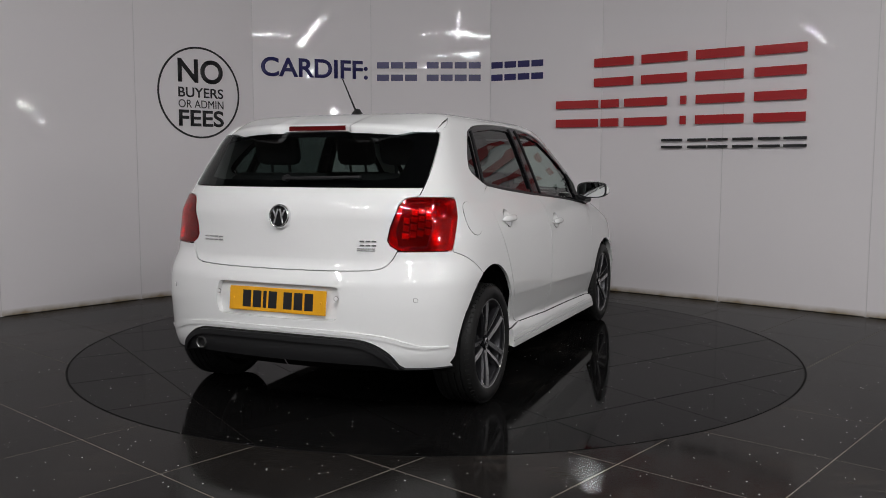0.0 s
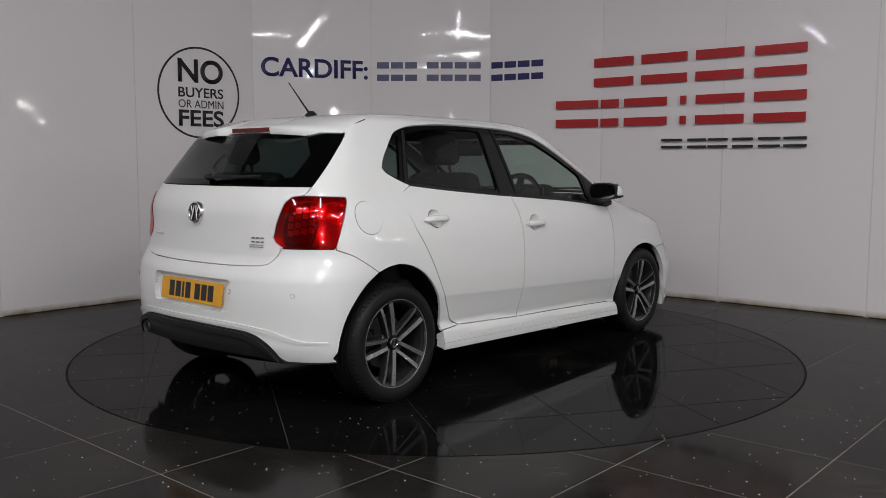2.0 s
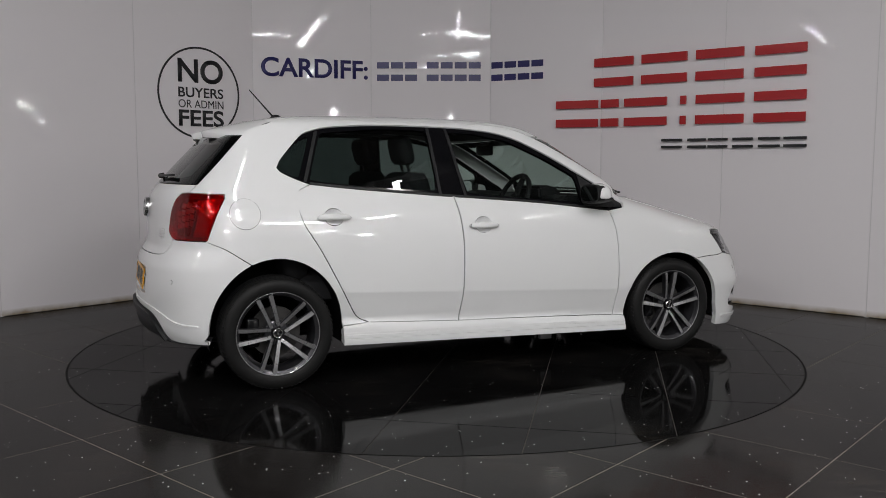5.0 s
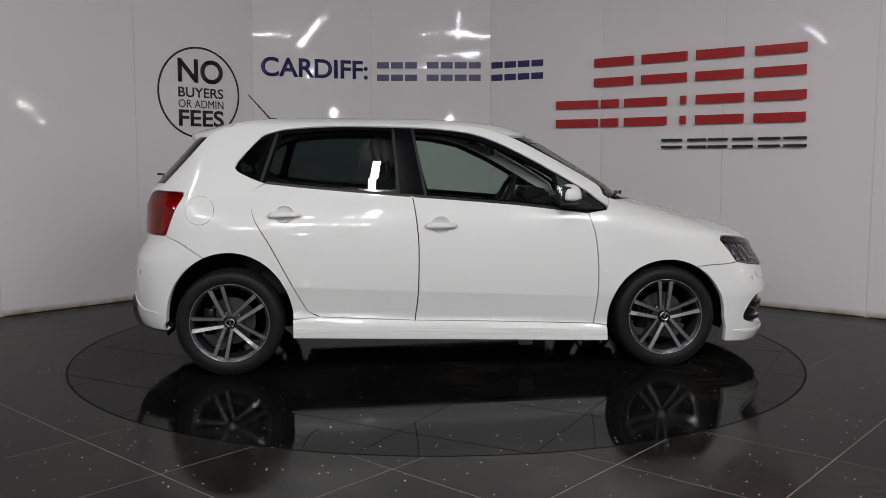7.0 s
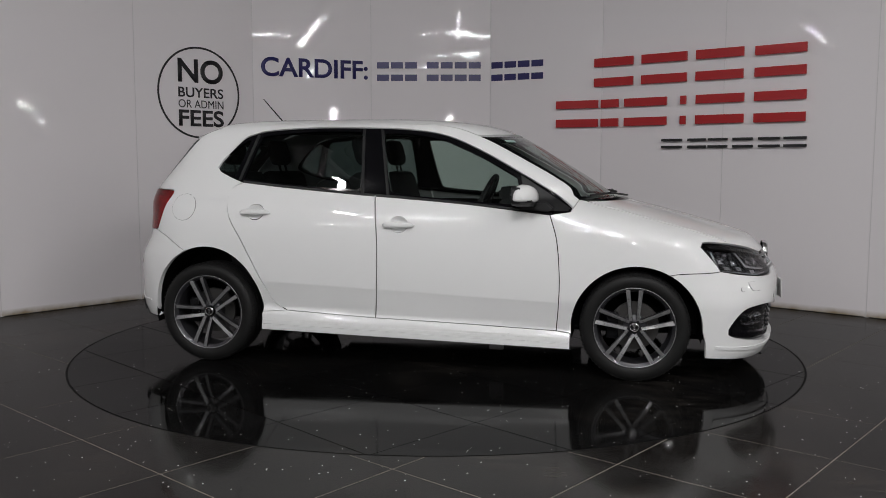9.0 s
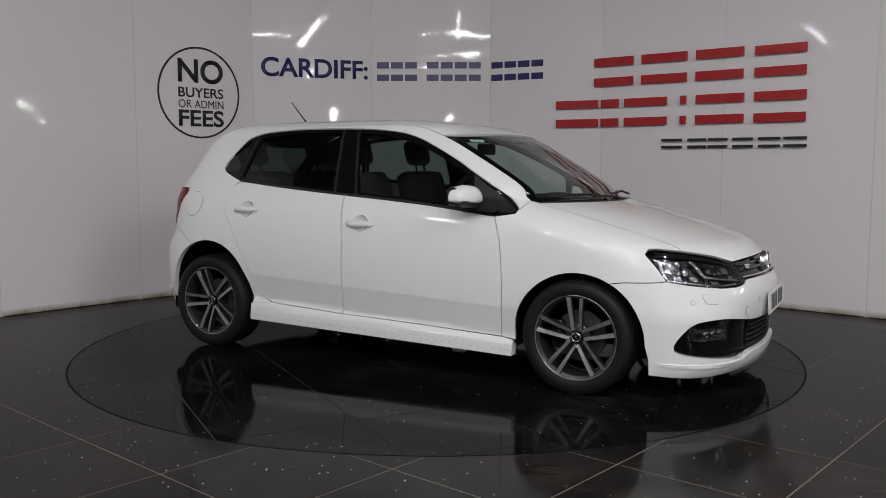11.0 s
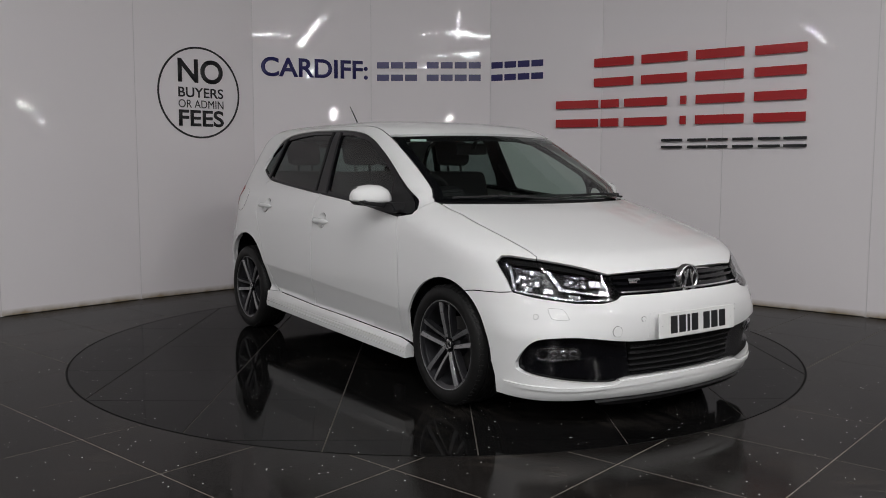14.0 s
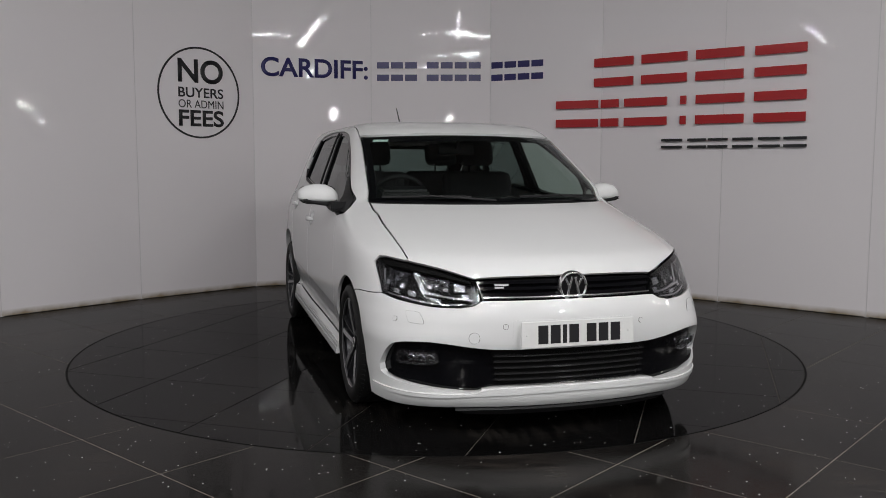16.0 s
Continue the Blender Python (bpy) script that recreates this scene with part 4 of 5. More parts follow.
fogs = skin_panel("fog_lamp", [rounded([(1.765, 0.366), (1.94, 0.366), (1.942, 0.312), (1.765, 0.310)], 2, 0.15)], cast_ring, REFLECT, front_bumper, off=-0.024, thick=0.01, gap=0.0, sides="RL")
for side in "RL":
    for u in (1.795, 1.835, 1.875, 1.91):
        bm = bmesh.new()
        lathe(bm, [(0.0, 0.006), (0.010, 0.0), (0.017, 0.008), (0.019, 0.0)], 12, "z")
        ob = part("reflector", bm, REFLECT if u > 1.8 else LAMP_DARK, fogs[side], smooth=True)
        ob.matrix_basis = skin_pose(cast_ring, (u, 0.339), -0.02, side == "L")
for ob in skin_panel("lens", [rounded([(1.765, 0.366), (1.94, 0.366), (1.942, 0.312), (1.765, 0.310)], 2, 0.15)], cast_ring, CLEAR, fogs, off=-0.008, thick=0.014, gap=0.001, sides="RL").values():
    ob.visible_shadow = False

tails = skin_panel("tail_lamp", [rounded(LAMP_R, 1, 0.15)], cast_ring, RED_BACK, CAR, off=-0.03, thick=-0.03, gap=0.003, sides="RL", label="red tail lamp with faceted reflectors")
skin_panel("dark_facet", [[(-1.77, 0.97), (-1.73, 1.0), (-1.58, 1.0), (-1.60, 0.93), (-1.66, 0.80), (-1.79, 0.80), (-1.80, 0.86)]], cast_ring, RED_DEEP, tails, off=-0.022, thick=0.008, gap=0.0, sides="RL")
for a in range(5):
    for b in range(4):
        if (a, b) in ((4, 0), (0, 3)):
            continue
        u, z = -1.775 + 0.032 * a + 0.004 * b, 0.835 + 0.034 * b + 0.006 * a
        skin_panel("facet", [[(u, z), (u + 0.026, z - 0.004), (u + 0.030, z + 0.022), (u + 0.003, z + 0.027)]], cast_ring, RED_BACK, tails, off=-0.016 + 0.003 * ((a * 2 + b) % 3), thick=0.012, gap=0.0, sides="RL")
skin_panel("facet", [[(-1.600, 0.99), (-1.520, 0.985), (-1.575, 0.80), (-1.66, 0.80)]], cast_ring, RED_BACK, tails, off=-0.018, thick=0.012, gap=0.0, sides="RL")
skin_panel("facet_edge", [[(-1.610, 0.99), (-1.603, 0.99), (-1.662, 0.80), (-1.672, 0.80)]], cast_ring, REFLECT, tails, off=-0.010, thick=0.012, gap=0.0, sides="RL")
skin_panel("clear_strip", [[(-1.79, 0.800), (-1.60, 0.798), (-1.605, 0.789), (-1.775, 0.788)]], cast_ring, REFLECT, tails, off=-0.012, thick=0.012, gap=0.0, sides="RL", label="clear reversing strip")
for ob in skin_panel("lens", [rounded(LAMP_R, 1, 0.15)], cast_ring, RED_LENS, tails, off=0.003, thick=0.006, gap=0.003, sides="RL", label="red lens").values():
    ob.visible_shadow = False

# side windows: black surround with three openings, and the panes
dlo = chain(BELT, DLO_REAR)
q_win = rounded([(-1.218, 1.148), (-1.165, 1.214), (-1.07, 1.292), (-1.02, 1.318), (-1.092, 1.098), (-1.135, 1.110)], 2, 0.1)
r_win = rounded([(-0.955, 1.335), (-0.62, 1.362), (-0.335, 1.360), (-0.312, 1.02), (-0.75, 1.052), (-0.945, 1.072), (-1.035, 1.085)], 2, 0.06)
f_win = rounded([(-0.205, 1.350), (-0.04, 1.343), (0.165, 1.305), (0.39, 1.206), (0.585, 1.098), (0.612, 0.948), (0.32, 0.970), (-0.135, 1.005)], 2, 0.06)
skin_panel("window_surround", [dlo, q_win, r_win, f_win], cast_side, BLACK_GLOSS, CAR, off=-0.006, thick=0.02, gap=0.0015, sides="RL", label="black window frames")
for nm, w, mt in (("quarter_window", q_win, PRIVACY), ("rear_door_window", r_win, PRIVACY), ("front_door_window", f_win, GLASS)):
    for ob in skin_panel(nm, [w], cast_side, mt, CAR, off=-0.014, thick=0.004, gap=-0.006, sides="RL").values():
        ob.visible_shadow = False
skin_panel("window_seal", [chain(BELT[5:], (BELT[5:] + [0, 0.012])[::-1])], cast_side, BLACK_TRIM, CAR, off=-0.001, thick=0.012, gap=0.0, sides="RL")
skin_panel("pillar_strip", [[(-0.335, 1.375), (-0.318, 1.375), (-0.292, 1.0), (-0.307, 1.0)]], cast_side, CABIN, CAR, off=0.0, thick=0.008, gap=0.0, sides="RL")
skin_panel("pillar_strip", [[(-0.225, 1.37), (-0.208, 1.368), (-0.140, 0.992), (-0.155, 0.992)]], cast_side, CABIN, CAR, off=0.0, thick=0.008, gap=0.0, sides="RL")
skin_panel("pillar_strip", [[(-0.985, 1.340), (-0.967, 1.343), (-1.052, 1.075), (-1.070, 1.072)]], cast_side, CABIN, CAR, off=0.0, thick=0.008, gap=0.0, sides="RL")

# door handles in their cups, fuel flap, parking sensors
for doors, x, z in ((front_doors, *HANDLES[0]), (rear_doors, *HANDLES[1])):
    for side in "RL":
        mir = side == "L"
        bm = bmesh.new()
        lathe(bm, [(0.0, -0.024), (0.022, -0.022), (0.040, -0.013), (0.050, -0.002), (0.0525, -0.0008)], 32, "z", m=Matrix.Diagonal((1.0, 0.86, 1, 1)))
        ob = part("handle_cup", bm, PAINT, doors[side], smooth=True)
        ob.matrix_basis = skin_pose(cast_side, (x, z + 0.006), 0.0006, mir)
        bm = bmesh.new()
        n_ = 15
        rings_ = []
        for i in range(n_):
            t = i / (n_ - 1) * 2 - 1
            cx, cz = t * 0.094, 0.022 - 0.022 * t**4
            wy, wz = 0.0165 * math.sqrt(max(1 - abs(t)**5, 0.02)) * (1 - 0.12 * t), 0.0095 * math.sqrt(max(1 - abs(t)**6, 0.05))
            rings_.append([bm.verts.new((cx, wy * math.cos(a), cz + wz * math.sin(a))) for a in np.linspace(0, 2 * math.pi, 12, endpoint=False)])
        for a, b in zip(rings_, rings_[1:]):
            for j in range(12):
                bm.faces.new((a[j], b[j], b[(j + 1) % 12], a[(j + 1) % 12]))
        bm.faces.new(rings_[0])
        bm.faces.new(rings_[-1][::-1])
        bmesh.ops.recalc_face_normals(bm, faces=bm.faces)
        ob = part("door_handle", bm, PAINT, doors[side], smooth=True)
        ob.matrix_basis = skin_pose(cast_side, (x, z), 0.004, mir)
        if doors is front_doors and side == "R":
            bm = bmesh.new()
            lathe(bm, [(0.0, 0.002), (0.006, 0.002), (0.0075, 0.0)], 14, "z")
            ob = part("lock", bm, CHROME, doors[side])
            ob.matrix_basis = skin_pose(cast_side, (x - 0.082, z), 0.016, mir)
t_ = np.linspace(0, 2 * math.pi, 48, endpoint=False)
disc = np.stack([-1.388 + 0.076 * np.cos(t_), 0.913 + 0.076 * np.sin(t_)], 1)
skin_panel("fuel_flap_joint", [disc], cast_side, GAP_M, CAR, off=0.0008, thick=0.002, gap=-0.0018, grid=0.02)
skin_panel("fuel_flap", [disc], cast_side, PAINT, CAR, off=0.0022, thick=0.002, gap=0.0, grid=0.02)


def dimple(u, z, r, off=0.0, mat_=None, name="parking_sensor", parent=None):
    """A small round insert in a bumper with a fine dark joint."""
    bm = bmesh.new()
    lathe(bm, [(0.0, 0.0012), (r - 0.0014, 0.0012), (r - 0.0012, -0.001)], 20, "z")
    ob = part(name, bm, mat_ or PAINT, parent)
    ob.matrix_basis = skin_pose(cast_ring, (u, z), off + 0.0012)
    bm = bmesh.new()
    lathe(bm, [(0.0, 0.0), (r, 0.0), (r, -0.002)], 20, "z")
    ob = part("sensor_joint", bm, GAP_M, parent)
    ob.matrix_basis = skin_pose(cast_ring, (u, z), off + 0.0010)


for u in (-1.739, -2.063):
    dimple(u, 0.568, 0.011, parent=rear_bumper)
    dimple(2 * REAR_C - u, 0.568, 0.011, parent=rear_bumper)
for u, z in ((1.764, 0.505), (2.195, 0.489)):
    dimple(u, z, 0.012, parent=front_bumper)
    dimple(2 * FRONT_C - u, z, 0.012, parent=front_bumper)
dimple(2.079, 0.441, 0.024, parent=front_bumper, name="tow_cover")
skin_panel("washer_cover_joint", [rounded([(1.806, 0.543), (1.868, 0.540), (1.894, 0.492), (1.825, 0.496)], 2, 0.12)], cast_ring, GAP_M, {"R": front_bumper, "L": front_bumper}, off=0.0008, thick=0.002, gap=-0.0009, sides="RL")
skin_panel("washer_cover", [rounded([(1.806, 0.543), (1.868, 0.540), (1.894, 0.492), (1.825, 0.496)], 2, 0.12)], cast_ring, PAINT, {"R": front_bumper, "L": front_bumper}, off=0.002, thick=0.002, gap=0.0, sides="RL")

# dark inner shell, wheel housings and floor pan
us, zs = np.linspace(REAR_C - 1.3, FRONT_C + 1.3, 150), np.linspace(0.2, 0.95, 24)
bm = bmesh.new()
for mir in (1, -1):
    uu = us[(us >= REAR_C) & (us <= FRONT_C)]
    g = np.array([(u, z) for u in uu for z in zs])
    q = cast_ring(g)
    q = (q - skin_normal(q) * 0.05) * [1, mir, 1]
    bad = [(np.hypot(p[0] - 1.235, p[2] - 0.285) < 0.37 or np.hypot(p[0] + 1.235, (p[2] - 0.3) * 0.9) < 0.37) and abs(p[1]) > 0.4 for p in q]
    front = [(abs(p[1]) < 0.85 and p[0] > 1.45) for p in q]
    vs = [bm.verts.new(p) for p in q]
    nz = len(zs)
    for i in range(len(uu) - 1):
        for j in range(nz - 1):
            k = (i * nz + j, (i + 1) * nz + j, (i + 1) * nz + j + 1, i * nz + j + 1)
            if not any(bad[v] or front[v] for v in k):
                bm.faces.new([vs[v] for v in k])
bmesh.ops.delete(bm, geom=[v for v in bm.verts if not v.link_faces], context="VERTS")
part("inner_shell", bm, GAP_M, CAR)
bm = bmesh.new()
box(bm, 1.50, 1.80, -0.40, 0.40, 0.16, 0.62, 0.03)
part("radiator", bm, GAP_M, CAR)
bm = bmesh.new()
box(bm, -1.62, 1.75, -0.48, 0.48, 0.205, 0.26, 0.02)
box(bm, -0.84, 0.84, -0.73, 0.73, 0.19, 0.24, 0.02)
part("floor_pan", bm, BLACK_TRIM, CAR)
for x, (cx, cz, rx, rz) in ((1.235, ARCH_F), (-1.235, ARCH_R)):
    for s in (1, -1):
        bm = bmesh.new()
        pr = []
        for a in np.radians(np.linspace(-12, 192, 40)):
            pr.append([bm.verts.new((cx + (rx + 0.004) * math.cos(a), s * y, cz + (rz + 0.004) * math.sin(a))) for y in (0.785, 0.48)])
        for a, b in zip(pr, pr[1:]):
            bm.faces.new((a[0], a[1], b[1], b[0]))
        bm.faces.new([p[1] for p in pr])
        part("wheel_housing", bm, GAP_M, CAR)
bm = bmesh.new()
box(bm, 0.42, 0.50, -0.62, -0.585, 0.10, 0.19, 0.005)
part("underbody_bracket", bm, plain("bare_steel", (0.28, 0.28, 0.29), 0.4, 0.8, grain=0.2), CAR)


# wheels
def wheel_meshes():
    """Meshes of one wheel, its face towards -y."""
    out = {}
    bm = bmesh.new()
    lathe(bm, [(0.205, -0.088), (0.216, -0.094), (0.220, -0.092), (0.218, -0.084), (0.198, -0.076), (0.190, -0.05), (0.185, 0.02), (0.200, 0.085), (0.214, 0.092)], 64)
    out["rim"] = (bm, [ALLOY_DARK], 35)
    bm = bmesh.new()
    lathe(bm, [(0.2135, -0.0935), (0.2165, -0.0955), (0.2180, -0.0948)], 64)
    out["rim_edge"] = (bm, [ALLOY], 35)
    bm = bmesh.new()
    R = 0.294
    prof = [(0.217, -0.085), (0.221, -0.097), (0.236, -0.1045), (0.256, -0.105), (0.272, -0.1005), (0.284, -0.091), (0.2905, -0.078)]
    for g in (-0.05, -0.018, 0.018, 0.05):
        prof += [(R - 0.0005, g - 0.004), (R - 0.008, g - 0.0035), (R - 0.008, g + 0.0035), (R - 0.0005, g + 0.004)]
    prof += [(0.2905, 0.078), (0.284, 0.091), (0.272, 0.1005), (0.256, 0.105), (0.236, 0.1045), (0.217, 0.085)]
    lathe(bm, prof, 96)
    out["tyre"] = (bm, [TYRE_M], 30)
    bm = bmesh.new()
    for i in range(70):
        a = 2 * math.pi * i / 70
        for s in (-1, 1):
            m = Matrix.Rotation(a, 4, "Y") @ Matrix.Translation((0.2872, s * 0.084, 0)) @ Matrix.Rotation(s * 0.52, 4, "Z")
            box(bm, -0.0045, 0.0035, -0.0095, 0.0095, -0.0050, 0.0050, 0, m)
    out["tread_block"] = (bm, [TYRE_M], None)
    bm = bmesh.new()
    lathe(bm, [(0.0, -0.052), (0.055, -0.055), (0.066, -0.047), (0.07, -0.03), (0.07, 0.03), (0.0, 0.03)], 40)
    out["hub"] = (bm, [ALLOY_DARK], 40)
    bm = bmesh.new()
    lathe(bm, [(0.0, -0.075), (0.024, -0.074), (0.0285, -0.070), (0.030, -0.05)], 32)
    out["hub_cap"] = (bm, [LAMP_DARK], 40)
    bm = bmesh.new()
    lathe(bm, [(0.0195, -0.0745), (0.0225, -0.0765), (0.0255, -0.0745)], 32)
    for ang in (-0.45, 0.45):
        box(bm, -0.002, 0.002, -0.0762, -0.074, -0.019, 0.019, 0, Matrix.Rotation(ang, 4, "Y"))
    out["cap_badge"] = (bm, [CHROME], 40)
    bm = bmesh.new()
    lathe(bm, [(0.06, -0.004), (0.132, -0.004), (0.132, 0.016), (0.06, 0.016)], 48, "y", True)
    out["brake_disc"] = (bm, [plain("worn_disc_steel", (0.07, 0.068, 0.066), 0.5, 0.6, grain=0.2, scale=50)], 30)
    bm = bmesh.new()
    box(bm, -0.15, -0.085, -0.03, 0.045, -0.075, 0.075, 0.012)
    out["caliper"] = (bm, [LAMP_DARK], 30)
    return out


def spoke_mesh(side):
    """One blade of a spoke pair, standing up along +z, face towards -y."""
    bm = bmesh.new()
    secs = []
    for r, off, w, y, d in ((0.034, 0.0195, 0.0105, -0.066, 0.03), (0.075, 0.0225, 0.0108, -0.074, 0.034), (0.12, 0.0265, 0.0115, -0.082, 0.036), (0.165, 0.0305, 0.0125, -0.088, 0.034), (0.2065, 0.0345, 0.0140, -0.090, 0.028)):
        c = side * off
        secs.append([bm.verts.new(p) for p in ((c - w, y + 0.006, r), (c - w * 0.80, y - 0.001 + side * 0.003, r), (c + w * 0.80, y - 0.001 - side * 0.003, r), (c + w, y + 0.006, r), (c + w * 0.8, y + d, r), (c - w * 0.8, y + d, r))])
    for a, b in zip(secs, secs[1:]):
        for j in range(6):
            f = bm.faces.new((a[j], a[(j + 1) % 6], b[(j + 1) % 6], b[j]))
            f.material_index = 1 if j == 1 else 0
    bm.faces.new(secs[0])
    bm.faces.new(secs[-1][::-1])
    bmesh.ops.recalc_face_normals(bm, faces=bm.faces)
    return bm


def mesh_of(name, bm, mats, angle=None):
    ob = part(name, bm, mats[0], None, smooth=angle is not None, angle=angle)
    for m in mats[1:]:
        ob.data.materials.append(m)
    me = ob.data
    bpy.data.objects.remove(ob)
    return me


WHEEL = {k: mesh_of(k, *v) for k, v in wheel_meshes().items()}
SPOKES = [mesh_of("spoke", spoke_mesh(s), [ALLOY_DARK, ALLOY]) for s in (-1, 1)]
bm = bmesh.new()
lathe(bm, [(0.0, -0.012), (0.0075, -0.012), (0.009, -0.002), (0.009, 0.004)], 6)
BOLT = mesh_of("wheel_bolt", bm, [ALLOY_DARK], 30)
for x, s, turn in ((-1.235, -1, -20), (1.235, -1, -1), (-1.235, 1, 40), (1.235, 1, 75)):
    w = new("wheel", WHEEL["rim"])
    w.parent = CAR
    w["label"] = "dark grey alloy wheel with five double spokes"
    w.matrix_basis = pose(x, s * 0.732, 0.294, 0, 0, 0 if s < 0 else 180)
    for k, me in WHEEL.items():
        if k != "rim":
            ob = new(k, me)
            ob.parent = w
            if k == "tread_block":
                ob["kind"] = "stuff"
    for i in range(5):
        for me in SPOKES:
            ob = new("spoke", me)
            ob.parent = w
            ob.matrix_basis = pose(0, 0, 0, 0, turn + 72 * i, 0)
        ob = new("wheel_bolt", BOLT)
        ob.parent = w
        ob.matrix_basis = pose(0, 0, 0, 0, turn + 36 + 72 * i, 0) @ pose(0, -0.055, 0.048)

# door mirrors
for s in (-1, 1):
    bm = bmesh.new()
    rows = []
    prof = [(0.0, 0.42), (0.12, 0.78), (0.3, 0.98), (0.55, 1.0), (0.8, 0.86), (0.94, 0.6), (1.0, 0.34)]
    for i, (t, k) in enumerate(prof):
        y = 0.785 + 0.212 * t
        zc, xc = 1.0 + 0.008 * t, 0.650 - 0.032 * t
        line = []
        for a in np.linspace(0, 2 * math.pi, 20, endpoint=False):
            dx = math.cos(a)
            line.append(bm.verts.new((xc + (0.078 if dx > 0 else 0.05) * abs(dx)**0.8 * (1 if dx > 0 else -1) * k, s * y, zc - 0.022 + (0.078 if math.sin(a) > 0 else -0.024) * abs(math.sin(a))**0.8 * k)))
        rows.append(line)
    for a, b in zip(rows, rows[1:]):
        for j in range(20):
            bm.faces.new((a[j], a[(j + 1) % 20], b[(j + 1) % 20], b[j]))
    bm.faces.new(rows[0])
    bm.faces.new(rows[-1][::-1])
    bmesh.ops.recalc_face_normals(bm, faces=bm.faces)
    mirror = part("door_mirror", bm, PAINT, CAR, "white door mirror on a black foot", smooth=True, angle=60)
    bm = bmesh.new()
    prism(bm, [(0.785, 0.945), (0.83, 0.936), (0.965, 0.958), (0.985, 0.974), (0.965, 0.980), (0.80, 0.976), (0.785, 0.972)], 0.585, 0.700, "x")
    bmesh.ops.scale(bm, vec=(1, s, 1), verts=bm.verts)
    bmesh.ops.bevel(bm, geom=bm.edges[:], offset=0.009, segments=3, affect="EDGES")
    bmesh.ops.recalc_face_normals(bm, faces=bm.faces)
    part("mirror_underside", bm, BLACK_TRIM, mirror, "black lower shell", smooth=True, angle=50)
    bm = bmesh.new()
    prism(bm, [(0.60, 0.925), (0.775, 0.912), (0.80, 0.925), (0.76, 0.965), (0.62, 0.965)], s * 0.735, s * 0.84)
    bmesh.ops.bevel(bm, geom=bm.edges[:], offset=0.008, segments=2, affect="EDGES")
    part("mirror_foot", bm, BLACK_TRIM, mirror, "black mirror foot")
    bm = bmesh.new()
    t_ = np.linspace(0, 2 * math.pi, 28, endpoint=False)
    prism(bm, [(s * (0.888 + 0.090 * np.sign(np.cos(a)) * abs(np.cos(a))**0.6), 1.0 + 0.046 * np.sign(np.sin(a)) * abs(np.sin(a))**0.6) for a in t_], 0.580, 0.586, "x")
    part("mirror_glass", bm, plain("mirror_silver", (0.85, 0.87, 0.88), 0.02, 1.0), mirror, "silver mirror glass")
    bm = bmesh.new()
    prism(bm, [(s * (0.888 + 0.100 * np.sign(np.cos(a)) * abs(np.cos(a))**0.6), 1.0 + 0.053 * np.sign(np.sin(a)) * abs(np.sin(a))**0.6) for a in t_], 0.584, 0.63, "x")
    part("mirror_bezel", bm, BLACK_TRIM, mirror)
    if s > 0:
        mirror.location.y = -0.06
skin_panel("mirror_triangle", [[(0.605, 1.112), (0.88, 0.934), (0.868, 0.918), (0.635, 0.918)]], cast_side, BLACK_TRIM, CAR, off=-0.002, thick=0.01, gap=0.0, sides="RL", label="black corner cover")

# aerial, wipers, brake light, exhaust
bm = bmesh.new()
lathe(bm, [(0.0, 0.03), (0.012, 0.028), (0.03, 0.004), (0.034, -0.004)], 20, "z", m=Matrix.Diagonal((1.5, 0.8, 1, 1)))
aerial = part("aerial", bm, BLACK_TRIM, CAR, "black roof aerial", smooth=True)
aerial.matrix_basis = pose(-1.055, 0, float(cast_top(arr([(-1.055, 0)]))[0][2]) - 0.002)
bm = bmesh.new()
lathe(bm, [(0.0, 0.0), (0.0055, 0.0), (0.003, 0.215), (0.0, 0.217)], 10, "z")
part("mast", bm, BLACK_TRIM, aerial).matrix_basis = pose(-0.012, 0, 0.012, 0, -42, 0)


def rod(bm, a, b, w, h):
    """A flat bar from a to b."""
    a, b = Vector(a), Vector(b)
    d = b - a
    m = Matrix.Translation((a + b) / 2) @ d.to_track_quat("X", "Z").to_matrix().to_4x4()
    box(bm, -d.length / 2, d.length / 2, -w / 2, w / 2, -h / 2, h / 2, min(w, h) * 0.25, m)


def on_glass(y, z, off):
    q = cast_front(arr([(y, z)]))
    return (q + skin_normal(q) * off)[0]


for y0, y1, y2 in ((-0.05, -0.16, -0.60), (0.52, 0.10, 0.60)):
    bm = bmesh.new()
    rod(bm, on_glass(y0, 0.964, 0.02), on_glass((y1 + y2) / 2, 0.984, 0.024), 0.016, 0.01)
    rod(bm, on_glass(y1, 0.985, 0.015), on_glass((y1 + y2) / 2, 0.988, 0.016), 0.012, 0.012)
    rod(bm, on_glass((y1 + y2) / 2, 0.988, 0.016), on_glass(y2, 0.984, 0.014), 0.012, 0.012)
    part("wiper", bm, BLACK_TRIM, CAR)
bm = bmesh.new()
q = cast_rear(arr([(0.02, 1.085), (-0.36, 1.093)]))
q = q + skin_normal(q) * 0.022
rod(bm, q[0], q[1], 0.022, 0.012)
wiper = part("rear_wiper", bm, BLACK_TRIM, CAR, smooth=True, angle=35)
bm = bmesh.new()
lathe(bm, [(0.0, -0.012), (0.012, -0.010), (0.018, 0.02)], 16, "x")
part("wiper_cap", bm, BLACK_TRIM, wiper, smooth=True, angle=35).matrix_basis = pose(*(Vector(q[0]) + Vector((0.004, 0, 0))))
bm = bmesh.new()
rows = []
for y in np.linspace(-0.16, 0.16, 13):
    k = abs(y / 0.515)
    x = -1.460
    rows.append([bm.verts.new(p) for p in ((x + 0.002, y, 1.353), (x - 0.008, y, 1.350), (x - 0.006, y, 1.330), (x + 0.02, y, 1.324))])
